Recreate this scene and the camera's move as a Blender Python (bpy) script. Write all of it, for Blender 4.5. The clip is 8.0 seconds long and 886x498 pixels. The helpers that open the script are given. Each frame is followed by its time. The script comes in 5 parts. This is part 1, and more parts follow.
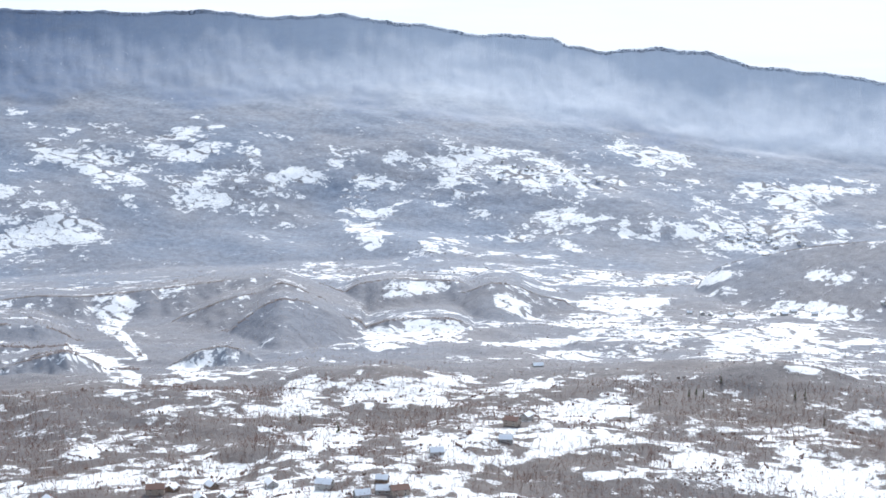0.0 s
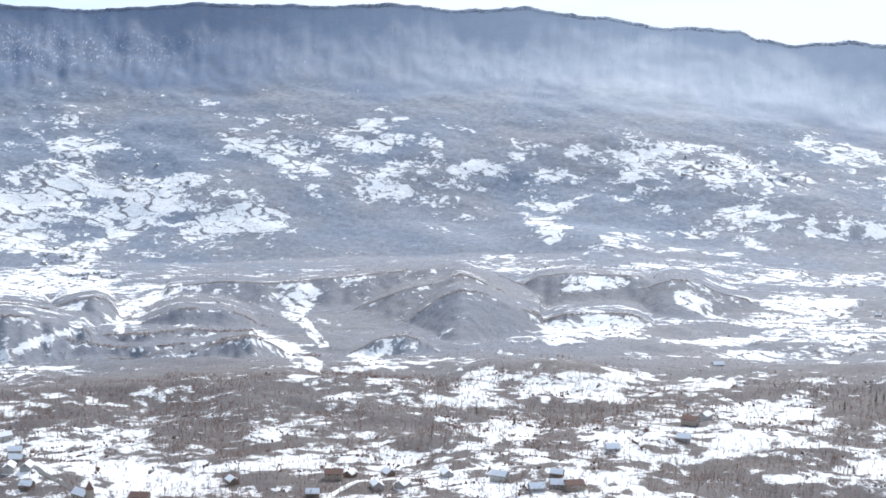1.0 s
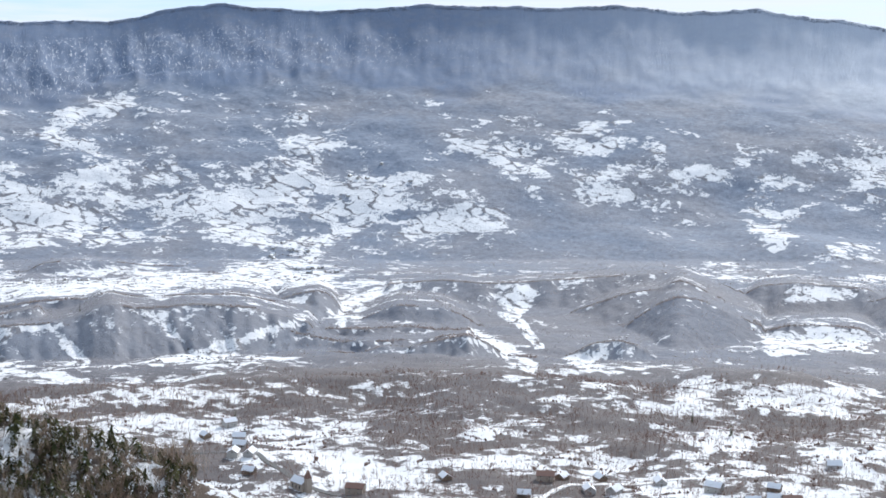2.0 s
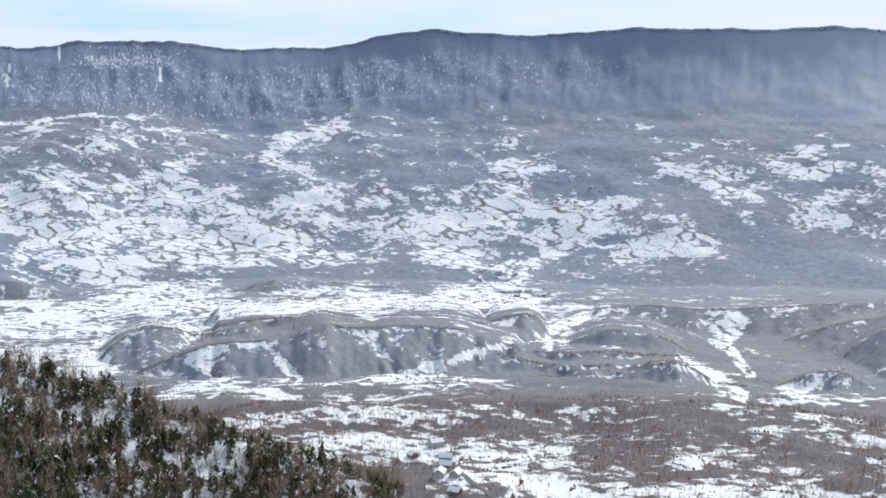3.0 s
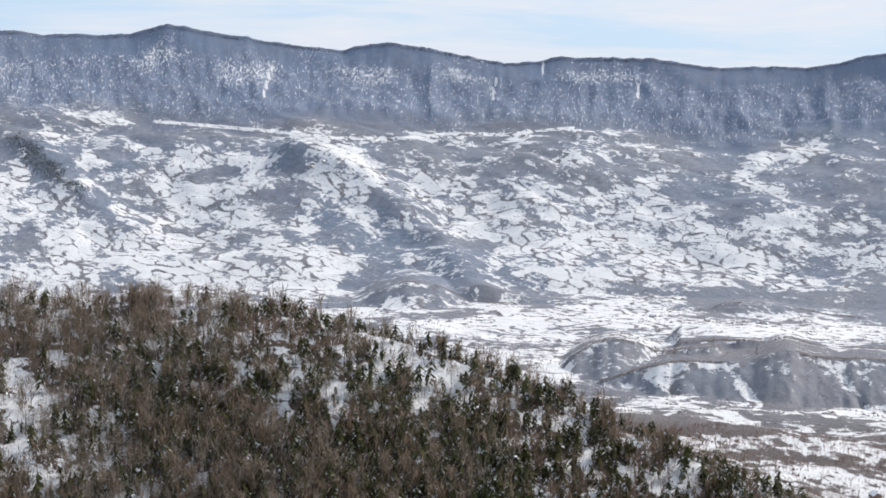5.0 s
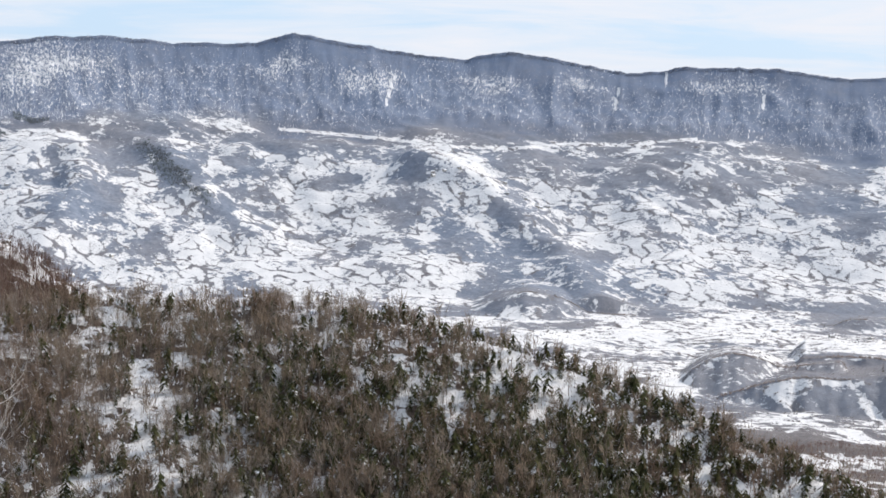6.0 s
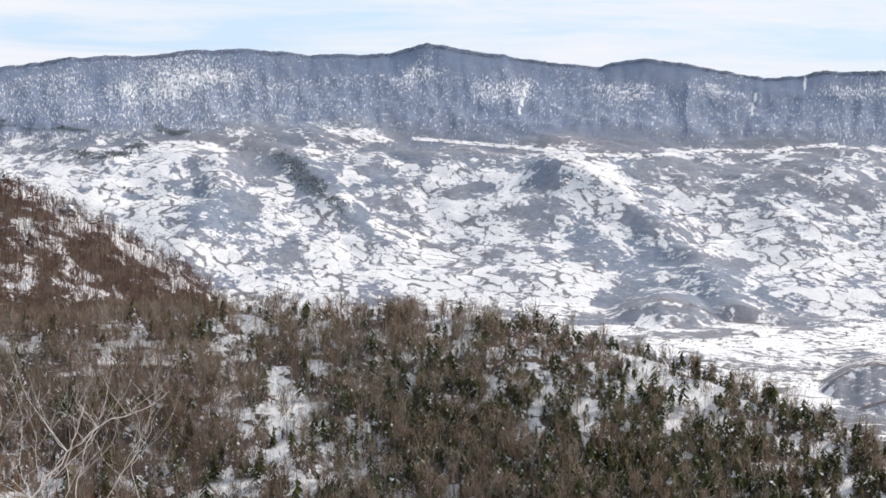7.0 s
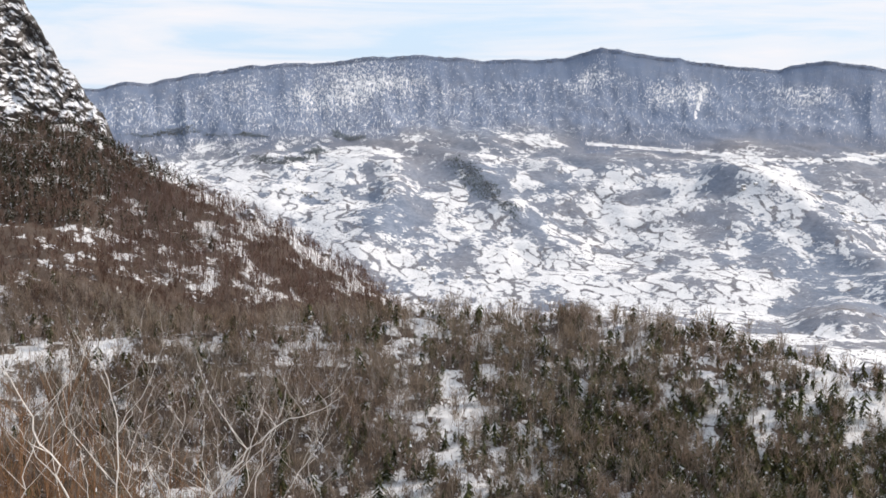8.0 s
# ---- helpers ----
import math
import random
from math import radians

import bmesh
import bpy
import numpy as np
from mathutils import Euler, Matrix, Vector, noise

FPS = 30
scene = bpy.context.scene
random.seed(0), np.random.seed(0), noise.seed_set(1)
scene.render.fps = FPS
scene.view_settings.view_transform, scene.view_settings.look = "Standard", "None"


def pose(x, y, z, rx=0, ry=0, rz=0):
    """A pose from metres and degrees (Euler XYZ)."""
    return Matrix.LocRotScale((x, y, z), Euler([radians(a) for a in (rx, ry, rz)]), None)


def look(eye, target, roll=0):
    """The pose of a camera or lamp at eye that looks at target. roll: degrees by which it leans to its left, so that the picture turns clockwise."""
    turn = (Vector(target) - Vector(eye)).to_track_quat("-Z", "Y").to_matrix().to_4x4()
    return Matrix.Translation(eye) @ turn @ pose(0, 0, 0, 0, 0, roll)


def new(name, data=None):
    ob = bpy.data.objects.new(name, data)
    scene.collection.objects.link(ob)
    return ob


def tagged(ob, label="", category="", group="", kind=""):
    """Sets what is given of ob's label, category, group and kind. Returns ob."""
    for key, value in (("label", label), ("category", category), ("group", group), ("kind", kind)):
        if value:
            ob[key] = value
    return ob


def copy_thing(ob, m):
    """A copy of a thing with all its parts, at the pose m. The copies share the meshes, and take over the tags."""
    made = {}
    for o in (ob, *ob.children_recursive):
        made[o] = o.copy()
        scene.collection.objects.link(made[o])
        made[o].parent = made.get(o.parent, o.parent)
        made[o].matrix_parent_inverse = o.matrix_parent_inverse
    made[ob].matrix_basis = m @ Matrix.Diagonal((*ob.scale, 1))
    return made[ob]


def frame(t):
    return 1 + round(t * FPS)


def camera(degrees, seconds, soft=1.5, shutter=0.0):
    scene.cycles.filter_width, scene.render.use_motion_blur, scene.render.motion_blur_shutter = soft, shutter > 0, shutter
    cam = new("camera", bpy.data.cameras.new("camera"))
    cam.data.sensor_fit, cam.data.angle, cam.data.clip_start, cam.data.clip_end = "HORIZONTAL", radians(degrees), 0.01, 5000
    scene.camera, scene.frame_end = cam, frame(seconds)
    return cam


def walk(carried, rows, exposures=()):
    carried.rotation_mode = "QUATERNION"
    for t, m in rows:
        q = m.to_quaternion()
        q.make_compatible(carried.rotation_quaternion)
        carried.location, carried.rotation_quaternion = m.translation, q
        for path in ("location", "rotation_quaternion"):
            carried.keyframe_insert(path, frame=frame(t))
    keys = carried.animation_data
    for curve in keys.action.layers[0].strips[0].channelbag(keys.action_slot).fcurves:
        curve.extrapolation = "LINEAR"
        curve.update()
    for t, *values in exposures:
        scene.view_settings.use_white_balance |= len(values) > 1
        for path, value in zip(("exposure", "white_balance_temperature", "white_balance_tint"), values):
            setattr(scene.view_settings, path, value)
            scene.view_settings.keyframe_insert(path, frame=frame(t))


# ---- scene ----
# The lens turns on a tripod head at the lookout; LENS is its reach from the pivot.
cam = camera(35.5, 8.0, soft=1.6)
EYE, LENS = 1.65, 0.12
ROWS = [
    (0.0, -0.06, -8.25, -0.05),
    (0.5, 3.86, -8.24, 0.18),
    (1.0, 7.44, -8.54, -0.14),
    (1.5, 11.20, -8.61, -0.62),
    (2.0, 16.57, -8.50, -0.47),
    (2.2, 18.62, -8.17, -0.40),
    (3.3, 27.23, -7.59, 0.01),
    (3.5, 28.57, -7.63, -0.08),
    (4.0, 33.99, -7.21, 0.32),
    (4.5, 40.02, -7.21, -0.33),
    (5.0, 44.55, -7.02, -1.09),
    (5.2, 45.31, -7.13, -1.43),
    (6.3, 50.97, -6.58, -1.02),
    (6.5, 51.76, -6.58, -0.75),
    (7.0, 55.08, -6.49, -0.63),
    (7.5, 58.44, -6.19, -0.51),
    (8.0, 62.27, -6.33, -0.26),
]
walk(cam, [(t, pose(0, 0, 0, 0, 0, yaw) @ pose(0, LENS, 0, 90 + pitch, 0, 0) @ pose(0, 0, 0, 0, 0, -roll)) for t, yaw, pitch, roll in ROWS],
     [(0.0, 0.92, 6050, 9), (1.5, 0.85, 6100, 9), (2.0, 0.74, 6100, 9), (3.5, 0.64, 6250, 10), (5.0, 0.58, 6550, 11), (6.5, 0.71, 6720, 12), (8.0, 0.74, 6900, 13)])

# ---- world and sun ----
SUN_BEARING, SUN_HEIGHT = -9.0, 33.0          # degrees left of the first view, degrees up
world = bpy.data.worlds.new("sky")
scene.world = world
world.use_nodes = True
wn, wl = world.node_tree.nodes, world.node_tree.links
wn.clear()


def wire(tree, a, b):
    tree.links.new(a, b)


def node(tree, kind, **values):
    n = tree.nodes.new(kind)
    for key, value in values.items():
        if key in n.inputs:
            n.inputs[key].default_value = value
    return n


def ramp(tree, fac, stops, smooth=False):
    n = tree.nodes.new("ShaderNodeValToRGB")
    n.color_ramp.interpolation = "EASE" if smooth else "LINEAR"
    els = n.color_ramp.elements
    while len(els) < len(stops):
        els.new(0.5)
    for e, (p, c) in zip(els, stops):
        e.position = p
        e.color = (c, c, c, 1) if isinstance(c, (int, float)) else (*c, 1)
    tree.links.new(fac, n.inputs["Fac"])
    return n.outputs["Color"]


def math_node(tree, op, a, b, clamp=False):
    n = tree.nodes.new("ShaderNodeMath")
    n.operation, n.use_clamp = op, clamp
    for k, v in enumerate((a, b)):
        if isinstance(v, (int, float)):
            n.inputs[k].default_value = v
        else:
            tree.links.new(v, n.inputs[k])
    return n.outputs[0]


def mix(tree, fac, a, b, blend="MIX"):
    n = tree.nodes.new("ShaderNodeMix")
    n.data_type, n.blend_type = "RGBA", blend
    for key, v in ((0, fac), (6, a), (7, b)):
        if isinstance(v, (int, float)):
            n.inputs[key].default_value = v
        elif isinstance(v, tuple):
            n.inputs[key].default_value = (*v, 1)
        else:
            tree.links.new(v, n.inputs[key])
    return n.outputs[2]


wt = world.node_tree
sky = wt.nodes.new("ShaderNodeTexSky")
sky.sky_type, sky.sun_disc = "NISHITA", False
sky.sun_elevation, sky.sun_rotation = radians(SUN_HEIGHT), radians(-SUN_BEARING)
sky.altitude, sky.air_density, sky.dust_density, sky.ozone_density = 900, 1.0, 1.5, 1.5
coords = wt.nodes.new("ShaderNodeTexCoord")
stretch = node(wt, "ShaderNodeMapping", Scale=(2.2, 2.2, 26.0), Location=(0.3, 0.1, 0.0))
wire(wt, coords.outputs["Generated"], stretch.inputs["Vector"])
cirrus = node(wt, "ShaderNodeTexNoise", Scale=1.6, Detail=7.0, Roughness=0.62, Distortion=0.6)
wire(wt, stretch.outputs[0], cirrus.inputs["Vector"])
veil = ramp(wt, cirrus.outputs["Fac"], [(0.38, 0.0), (0.52, 0.6), (0.68, 1.0)])
clear = mix(wt, 0.82, sky.outputs[0], (6.4, 8.6, 11.2))
hazy = mix(wt, veil, clear, (8.9, 9.2, 9.9))
back = node(wt, "ShaderNodeBackground", Strength=0.062)
wire(wt, hazy, back.inputs["Color"])
wire(wt, back.outputs[0], wt.nodes.new("ShaderNodeOutputWorld").inputs["Surface"])

sun = new("sun", bpy.data.lights.new("sun", "SUN"))
sun.data.energy, sun.data.angle, sun.data.color = 3.0, radians(3.0), (1.0, 0.94, 0.86)
_b, _e = radians(SUN_BEARING), radians(SUN_HEIGHT)
sun.matrix_world = look((-math.sin(_b) * math.cos(_e) * 900, math.cos(_b) * math.cos(_e) * 900, math.sin(_e) * 900), (0, 0, 0))


# ---- materials ----
def material(name):
    m = bpy.data.materials.new(name)
    m.use_nodes = True
    t = m.node_tree
    t.nodes.clear()
    out = t.nodes.new("ShaderNodeOutputMaterial")
    p = t.nodes.new("ShaderNodeBsdfPrincipled")
    t.links.new(p.outputs[0], out.inputs["Surface"])
    return m, t, p


def noise_tex(t, scale, detail=4.0, rough=0.55, vec=None):
    n = node(t, "ShaderNodeTexNoise", Scale=scale, Detail=detail, Roughness=rough)
    if vec is None:
        vec = t.nodes.new("ShaderNodeTexCoord").outputs["Object"]
    t.links.new(vec, n.inputs["Vector"])
    return n.outputs["Fac"]


def bumped(t, p, height, strength, distance):
    b = node(t, "ShaderNodeBump", Strength=strength, Distance=distance)
    t.links.new(height, b.inputs["Height"])
    t.links.new(b.outputs[0], p.inputs["Normal"])


def ground_material():
    """Snow, wood floor and haze-tinted woods by the land-cover attribute, broken up by noise at two scales."""
    m, t, p = material("snowy_ground")
    a = t.nodes.new("ShaderNodeVertexColor")
    a.layer_name = "cover"
    sep = t.nodes.new("ShaderNodeSeparateColor")
    t.links.new(a.outputs["Color"], sep.inputs[0])
    snow, haze_tint = sep.outputs[0], sep.outputs[1]
    steep = a.outputs["Alpha"]
    big, small = noise_tex(t, 0.045, 5.0, 0.65), noise_tex(t, 0.45, 5.0, 0.75)
    lay = t.nodes.new("ShaderNodeVertexColor")       # along the slope and up it, in hundreds of metres; alpha is painted haze
    lay.layer_name = "lay"
    tall = node(t, "ShaderNodeMapping", Scale=(1.0, 1.0, 0.6))
    t.links.new(lay.outputs["Color"], tall.inputs["Vector"])
    rib = node(t, "ShaderNodeTexNoise", Scale=15.0, Detail=5.0, Roughness=0.75, Distortion=0.4)
    t.links.new(tall.outputs[0], rib.inputs["Vector"])
    gully = rib.outputs["Fac"]
    big = mix(t, steep, big, gully)
    plot = t.nodes.new("ShaderNodeVertexColor")      # distance to the field border, tone of the field, farmed land
    plot.layer_name = "field"
    cut = t.nodes.new("ShaderNodeSeparateColor")
    t.links.new(plot.outputs["Color"], cut.inputs[0])
    farmed = cut.outputs[2]
    times = lambda a, b: math_node(t, "MULTIPLY", a, b)
    less = lambda a, b: math_node(t, "SUBTRACT", a, b)
    plus = lambda a, b: math_node(t, "ADD", a, b)
    level = plus(plus(snow, times(less(big, 0.5), mix(t, steep, (0.95, 0.95, 0.95), (1.9, 1.9, 1.9)))), plus(times(less(small, 0.5), mix(t, farmed, (1.2, 1.2, 1.2), (0.5, 0.5, 0.5))), plus(times(less(cut.outputs[1], 0.5), 0.42), times(times(less(noise_tex(t, 0.085, 4.0, 0.7), 0.5), 1.3), less(1.0, steep)))))
    mask = ramp(t, level, [(0.43, 0.0), (0.53, 1.0)])
    # hedges of uneven width, gaps where they were cleared; single trees and thickets
    girth = plus(times(less(noise_tex(t, 0.014, 3.0), 0.5), 1.1), times(less(noise_tex(t, 0.12, 4.0, 0.75), 0.5), 1.0))
    hedge = math_node(t, "MULTIPLY", times(less(plus(girth, 0.19), cut.outputs[0]), 9.0), farmed, True)
    trees = times(ramp(t, noise_tex(t, 0.21, 4.0, 0.8), [(0.55, 0.0), (0.60, 1.0)]), ramp(t, noise_tex(t, 0.012, 4.0, 0.65), [(0.44, 0.0), (0.6, 0.8)]))
    growth = math_node(t, "MAXIMUM", times(hedge, 0.92), times(trees, farmed))
    open_land = mask
    mask = times(mask, less(1.0, growth))
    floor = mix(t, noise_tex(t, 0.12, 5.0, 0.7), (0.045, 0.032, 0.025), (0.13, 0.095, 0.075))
    # Distant woods: blue-grey haze painted into the base colour.
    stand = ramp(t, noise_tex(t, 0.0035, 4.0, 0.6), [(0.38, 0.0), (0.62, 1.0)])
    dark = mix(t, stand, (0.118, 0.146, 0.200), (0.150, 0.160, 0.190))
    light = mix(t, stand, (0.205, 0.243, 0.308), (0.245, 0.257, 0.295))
    hazed_woods = mix(t, ramp(t, noise_tex(t, 0.06, 7.0, 0.75), [(0.34, 0.0), (0.66, 1.0)]), dark, light)
    # Pale haze glare painted over the woods, by the lay alpha.
    haze_wash = math_node(t, "MULTIPLY", lay.outputs["Alpha"], ramp(t, noise_tex(t, 0.012, 5.0, 0.65), [(0.25, 0.8), (0.7, 1.0)]))
    # Conifer woods on the wall, their colour blued and lifted as painted haze.
    hazed_pines = math_node(t, "MULTIPLY", steep, ramp(t, noise_tex(t, 0.02, 6.0, 0.7), [(0.3, 0.4), (0.62, 0.95)]))
    hazed_woods = mix(t, hazed_pines, hazed_woods, (0.135, 0.178, 0.265))
    bare = mix(t, haze_wash, mix(t, haze_tint, floor, hazed_woods), (0.52, 0.55, 0.605))
    white = mix(t, noise_tex(t, 0.03, 3.0), (0.56, 0.567, 0.585), (0.72, 0.712, 0.715))
    bare = mix(t, times(times(growth, open_land), 0.85), bare, (0.11, 0.104, 0.114))
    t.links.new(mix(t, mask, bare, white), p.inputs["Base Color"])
    p.inputs["Roughness"].default_value = 0.85
    p.inputs["Specular IOR Level"].default_value = 0.2
    bumped(t, p, math_node(t, "ADD", big, math_node(t, "MULTIPLY", small, 0.3)), 0.6, 4.0)
    return m


def foliage_material(name, dark, light, snow=0.0, thin=0.5):
    """Twigs or needles: each clump its own tone, with snow on top where given."""
    m, t, p = material(name)
    g = t.nodes.new("ShaderNodeNewGeometry")
    base = mix(t, g.outputs["Random Per Island"], dark, light)
    fine = noise_tex(t, 0.9, 3.0, 0.6)
    base = mix(t, math_node(t, "MULTIPLY", fine, 0.5), base, tuple(0.6 * c for c in dark))
    stand = ramp(t, noise_tex(t, 0.022, 4.0, 0.6), [(0.40, 0.0), (0.62, 0.85)])
    base = mix(t, stand, base, (0.80, 0.70, 0.68), "MULTIPLY")
    if snow:
        up = t.nodes.new("ShaderNodeSeparateXYZ")
        t.links.new(g.outputs["Normal"], up.inputs[0])
        lie = math_node(t, "MULTIPLY", up.outputs[2], noise_tex(t, 0.35, 4.0, 0.7))
        base = mix(t, ramp(t, lie, [(0.46 - 0.3 * snow, 0.0), (0.56 - 0.3 * snow, 1.0)]), base, (0.84, 0.85, 0.88))
    # thin twigs and needles let light through from behind
    solid = t.nodes.new("ShaderNodeBsdfDiffuse")
    glow = t.nodes.new("ShaderNodeBsdfTranslucent")
    both = t.nodes.new("ShaderNodeMixShader")
    both.inputs[0].default_value = thin
    t.links.new(base, solid.inputs["Color"])
    t.links.new(base, glow.inputs["Color"])
    t.links.new(solid.outputs[0], both.inputs[1])
    t.links.new(glow.outputs[0], both.inputs[2])
    t.nodes.remove(p)
    t.links.new(both.outputs[0], t.nodes["Material Output"].inputs["Surface"])
    return m


M_GROUND = ground_material()
# Crest trees: distance haze painted in as pale blue-grey twigs.
M_FAR = foliage_material("haze_blue_far_woods", (0.22, 0.255, 0.32), (0.29, 0.33, 0.40), thin=0.7)
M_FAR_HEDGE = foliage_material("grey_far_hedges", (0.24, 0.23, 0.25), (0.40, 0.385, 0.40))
# Far needles paler than near ones, with haze painted into the green.
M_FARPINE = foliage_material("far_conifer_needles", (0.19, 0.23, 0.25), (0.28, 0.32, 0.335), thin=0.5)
# Valley twigs lightened to grey, haze of the middle distance painted in.
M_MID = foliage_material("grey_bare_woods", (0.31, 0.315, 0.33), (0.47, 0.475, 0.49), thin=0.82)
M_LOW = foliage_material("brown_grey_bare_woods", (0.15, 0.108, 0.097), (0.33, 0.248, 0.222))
M_RIM = foliage_material("grey_brown_rim_trees", (0.30, 0.275, 0.27), (0.47, 0.44, 0.43))
M_BROWN = foliage_material("brown_bare_twigs", (0.115, 0.092, 0.07), (0.40, 0.325, 0.255))
M_GREYB = foliage_material("grey_brown_bare_twigs", (0.19, 0.16, 0.135), (0.53, 0.465, 0.40))
M_PALE = foliage_material("pale_grey_bark", (0.34, 0.30, 0.26), (0.56, 0.52, 0.47), thin=0.1)
M_PINE = foliage_material("dark_green_needles", (0.025, 0.032, 0.017), (0.14, 0.14, 0.065), snow=0.10, thin=0.2)
M_FIR = foliage_material("blackish_fir_needles", (0.02, 0.022, 0.016), (0.09, 0.082, 0.055), snow=0.12, thin=0.2)
M_SHRUB = foliage_material("snow_laden_shrubs", (0.03, 0.025, 0.018), (0.10, 0.075, 0.055), snow=0.75, thin=0.2)

M_RED = foliage_material("reddish_bare_twigs", (0.085, 0.058, 0.048), (0.27, 0.185, 0.15))
M_ORANGE = foliage_material("orange_brown_shoots", (0.16, 0.085, 0.045), (0.36, 0.22, 0.13), thin=0.1)


def plain_material(name, a, b, scale, rough=0.8, bump=0.0, metal=0.0):
    """A mottled surface between two tones, with its grain as relief."""
    m, t, p = material(name)
    n = noise_tex(t, scale, 6.0, 0.65)
    big = noise_tex(t, scale * 0.13, 3.0)
    t.links.new(mix(t, math_node(t, "ADD", math_node(t, "MULTIPLY", n, 0.65), math_node(t, "MULTIPLY", big, 0.4)), a, b), p.inputs["Base Color"])
    p.inputs["Roughness"].default_value, p.inputs["Metallic"].default_value = rough, metal
    if bump:
        bumped(t, p, n, 0.6, bump)
    return m


def rock_material(name, dark, light, grain, low, high):
    """Grey jointed rock with snow where it lies flat."""
    m, t, p = material(name)
    stone = mix(t, noise_tex(t, 0.8 * grain, 7.0, 0.7), dark, light)
    up = t.nodes.new("ShaderNodeSeparateXYZ")
    t.links.new(t.nodes.new("ShaderNodeNewGeometry").outputs["Normal"], up.inputs[0])
    lie = math_node(t, "ADD", up.outputs[2], math_node(t, "MULTIPLY", noise_tex(t, grain, 5.0, 0.7), 0.9))
    t.links.new(mix(t, ramp(t, lie, [(low, 0.0), (high, 1.0)]), stone, (0.72, 0.73, 0.76)), p.inputs["Base Color"])
    p.inputs["Roughness"].default_value = 0.9
    bumped(t, p, noise_tex(t, 1.5 * grain, 6.0, 0.7), 0.9, 1.2)
    return m


M_CRAG = rock_material("snowy_crag_rock", (0.018, 0.016, 0.015), (0.12, 0.104, 0.095), 0.5, 0.80, 0.88)
M_ROCK = rock_material("snowy_rock", (0.08, 0.075, 0.07), (0.34, 0.31, 0.28), 0.6, 0.72, 0.86)
M_STEM = plain_material("pale_sapling_bark", (0.30, 0.25, 0.21), (1.0, 0.95, 0.88), 14.0)
M_BARK = plain_material("dark_bark", (0.05, 0.04, 0.03), (0.12, 0.09, 0.07), 3.0)
M_SNOW = plain_material("roof_snow", (0.58, 0.60, 0.64), (0.74, 0.74, 0.76), 0.8, bump=0.1)
M_WALL_WHITE = plain_material("white_plaster", (0.34, 0.325, 0.30), (0.48, 0.46, 0.43), 0.9)
M_WALL_CREAM = plain_material("cream_plaster", (0.27, 0.22, 0.18), (0.40, 0.34, 0.28), 0.9)
M_WALL_GREY = plain_material("grey_render", (0.28, 0.27, 0.26), (0.42, 0.40, 0.38), 0.9)
M_WALL_BROWN = plain_material("brown_boards", (0.10, 0.07, 0.05), (0.24, 0.17, 0.12), 1.4)
M_TILE_RED = plain_material("weathered_red_tiles", (0.13, 0.07, 0.055), (0.23, 0.13, 0.10), 1.6, bump=0.05)
M_TILE_BROWN = plain_material("weathered_brown_tiles", (0.10, 0.07, 0.055), (0.22, 0.15, 0.12), 1.6, bump=0.05)
M_BRICK = plain_material("chimney_brick", (0.22, 0.10, 0.07), (0.36, 0.19, 0.14), 3.0)
M_FRAME = plain_material("window_frame_paint", (0.6, 0.58, 0.55), (0.75, 0.73, 0.7), 3.0, 0.5)
M_PANE = plain_material("dark_window_glass", (0.015, 0.018, 0.022), (0.03, 0.035, 0.04), 0.5, 0.08)
M_DOOR = plain_material("brown_door", (0.12, 0.07, 0.04), (0.2, 0.12, 0.08), 2.0, 0.6)
M_ROAD = plain_material("wet_asphalt", (0.035, 0.034, 0.034), (0.09, 0.085, 0.082), 0.5, 0.55)
M_LANE = plain_material("trodden_snow", (0.62, 0.60, 0.58), (0.82, 0.81, 0.80), 0.4)

# ---- relief ----
# All bearings in degrees left of the first view; dips in degrees above the lookout's eye level.
_hash = np.random.RandomState(7)
LATTICE = _hash.rand(256, 256)


def value_noise(x, y):
    xi, yi = np.floor(x).astype(int), np.floor(y).astype(int)
    fx, fy = x - xi, y - yi
    fx, fy = fx * fx * (3 - 2 * fx), fy * fy * (3 - 2 * fy)
    a, b = LATTICE[xi & 255, yi & 255], LATTICE[(xi + 1) & 255, yi & 255]
    c, d = LATTICE[xi & 255, (yi + 1) & 255], LATTICE[(xi + 1) & 255, (yi + 1) & 255]
    return (a + (b - a) * fx) * (1 - fy) + (c + (d - c) * fx) * fy


def fbm(x, y, size, octaves=4, gain=0.5):
    total, amp, norm = 0.0, 1.0, 0.0
    x, y = x / size, y / size
    for k in range(octaves):
        total = total + amp * value_noise(x + 17.3 * k, y + 9.1 * k)
        norm += amp
        amp *= gain
        x, y = x * 2.03, y * 2.03
    return total / norm - 0.5


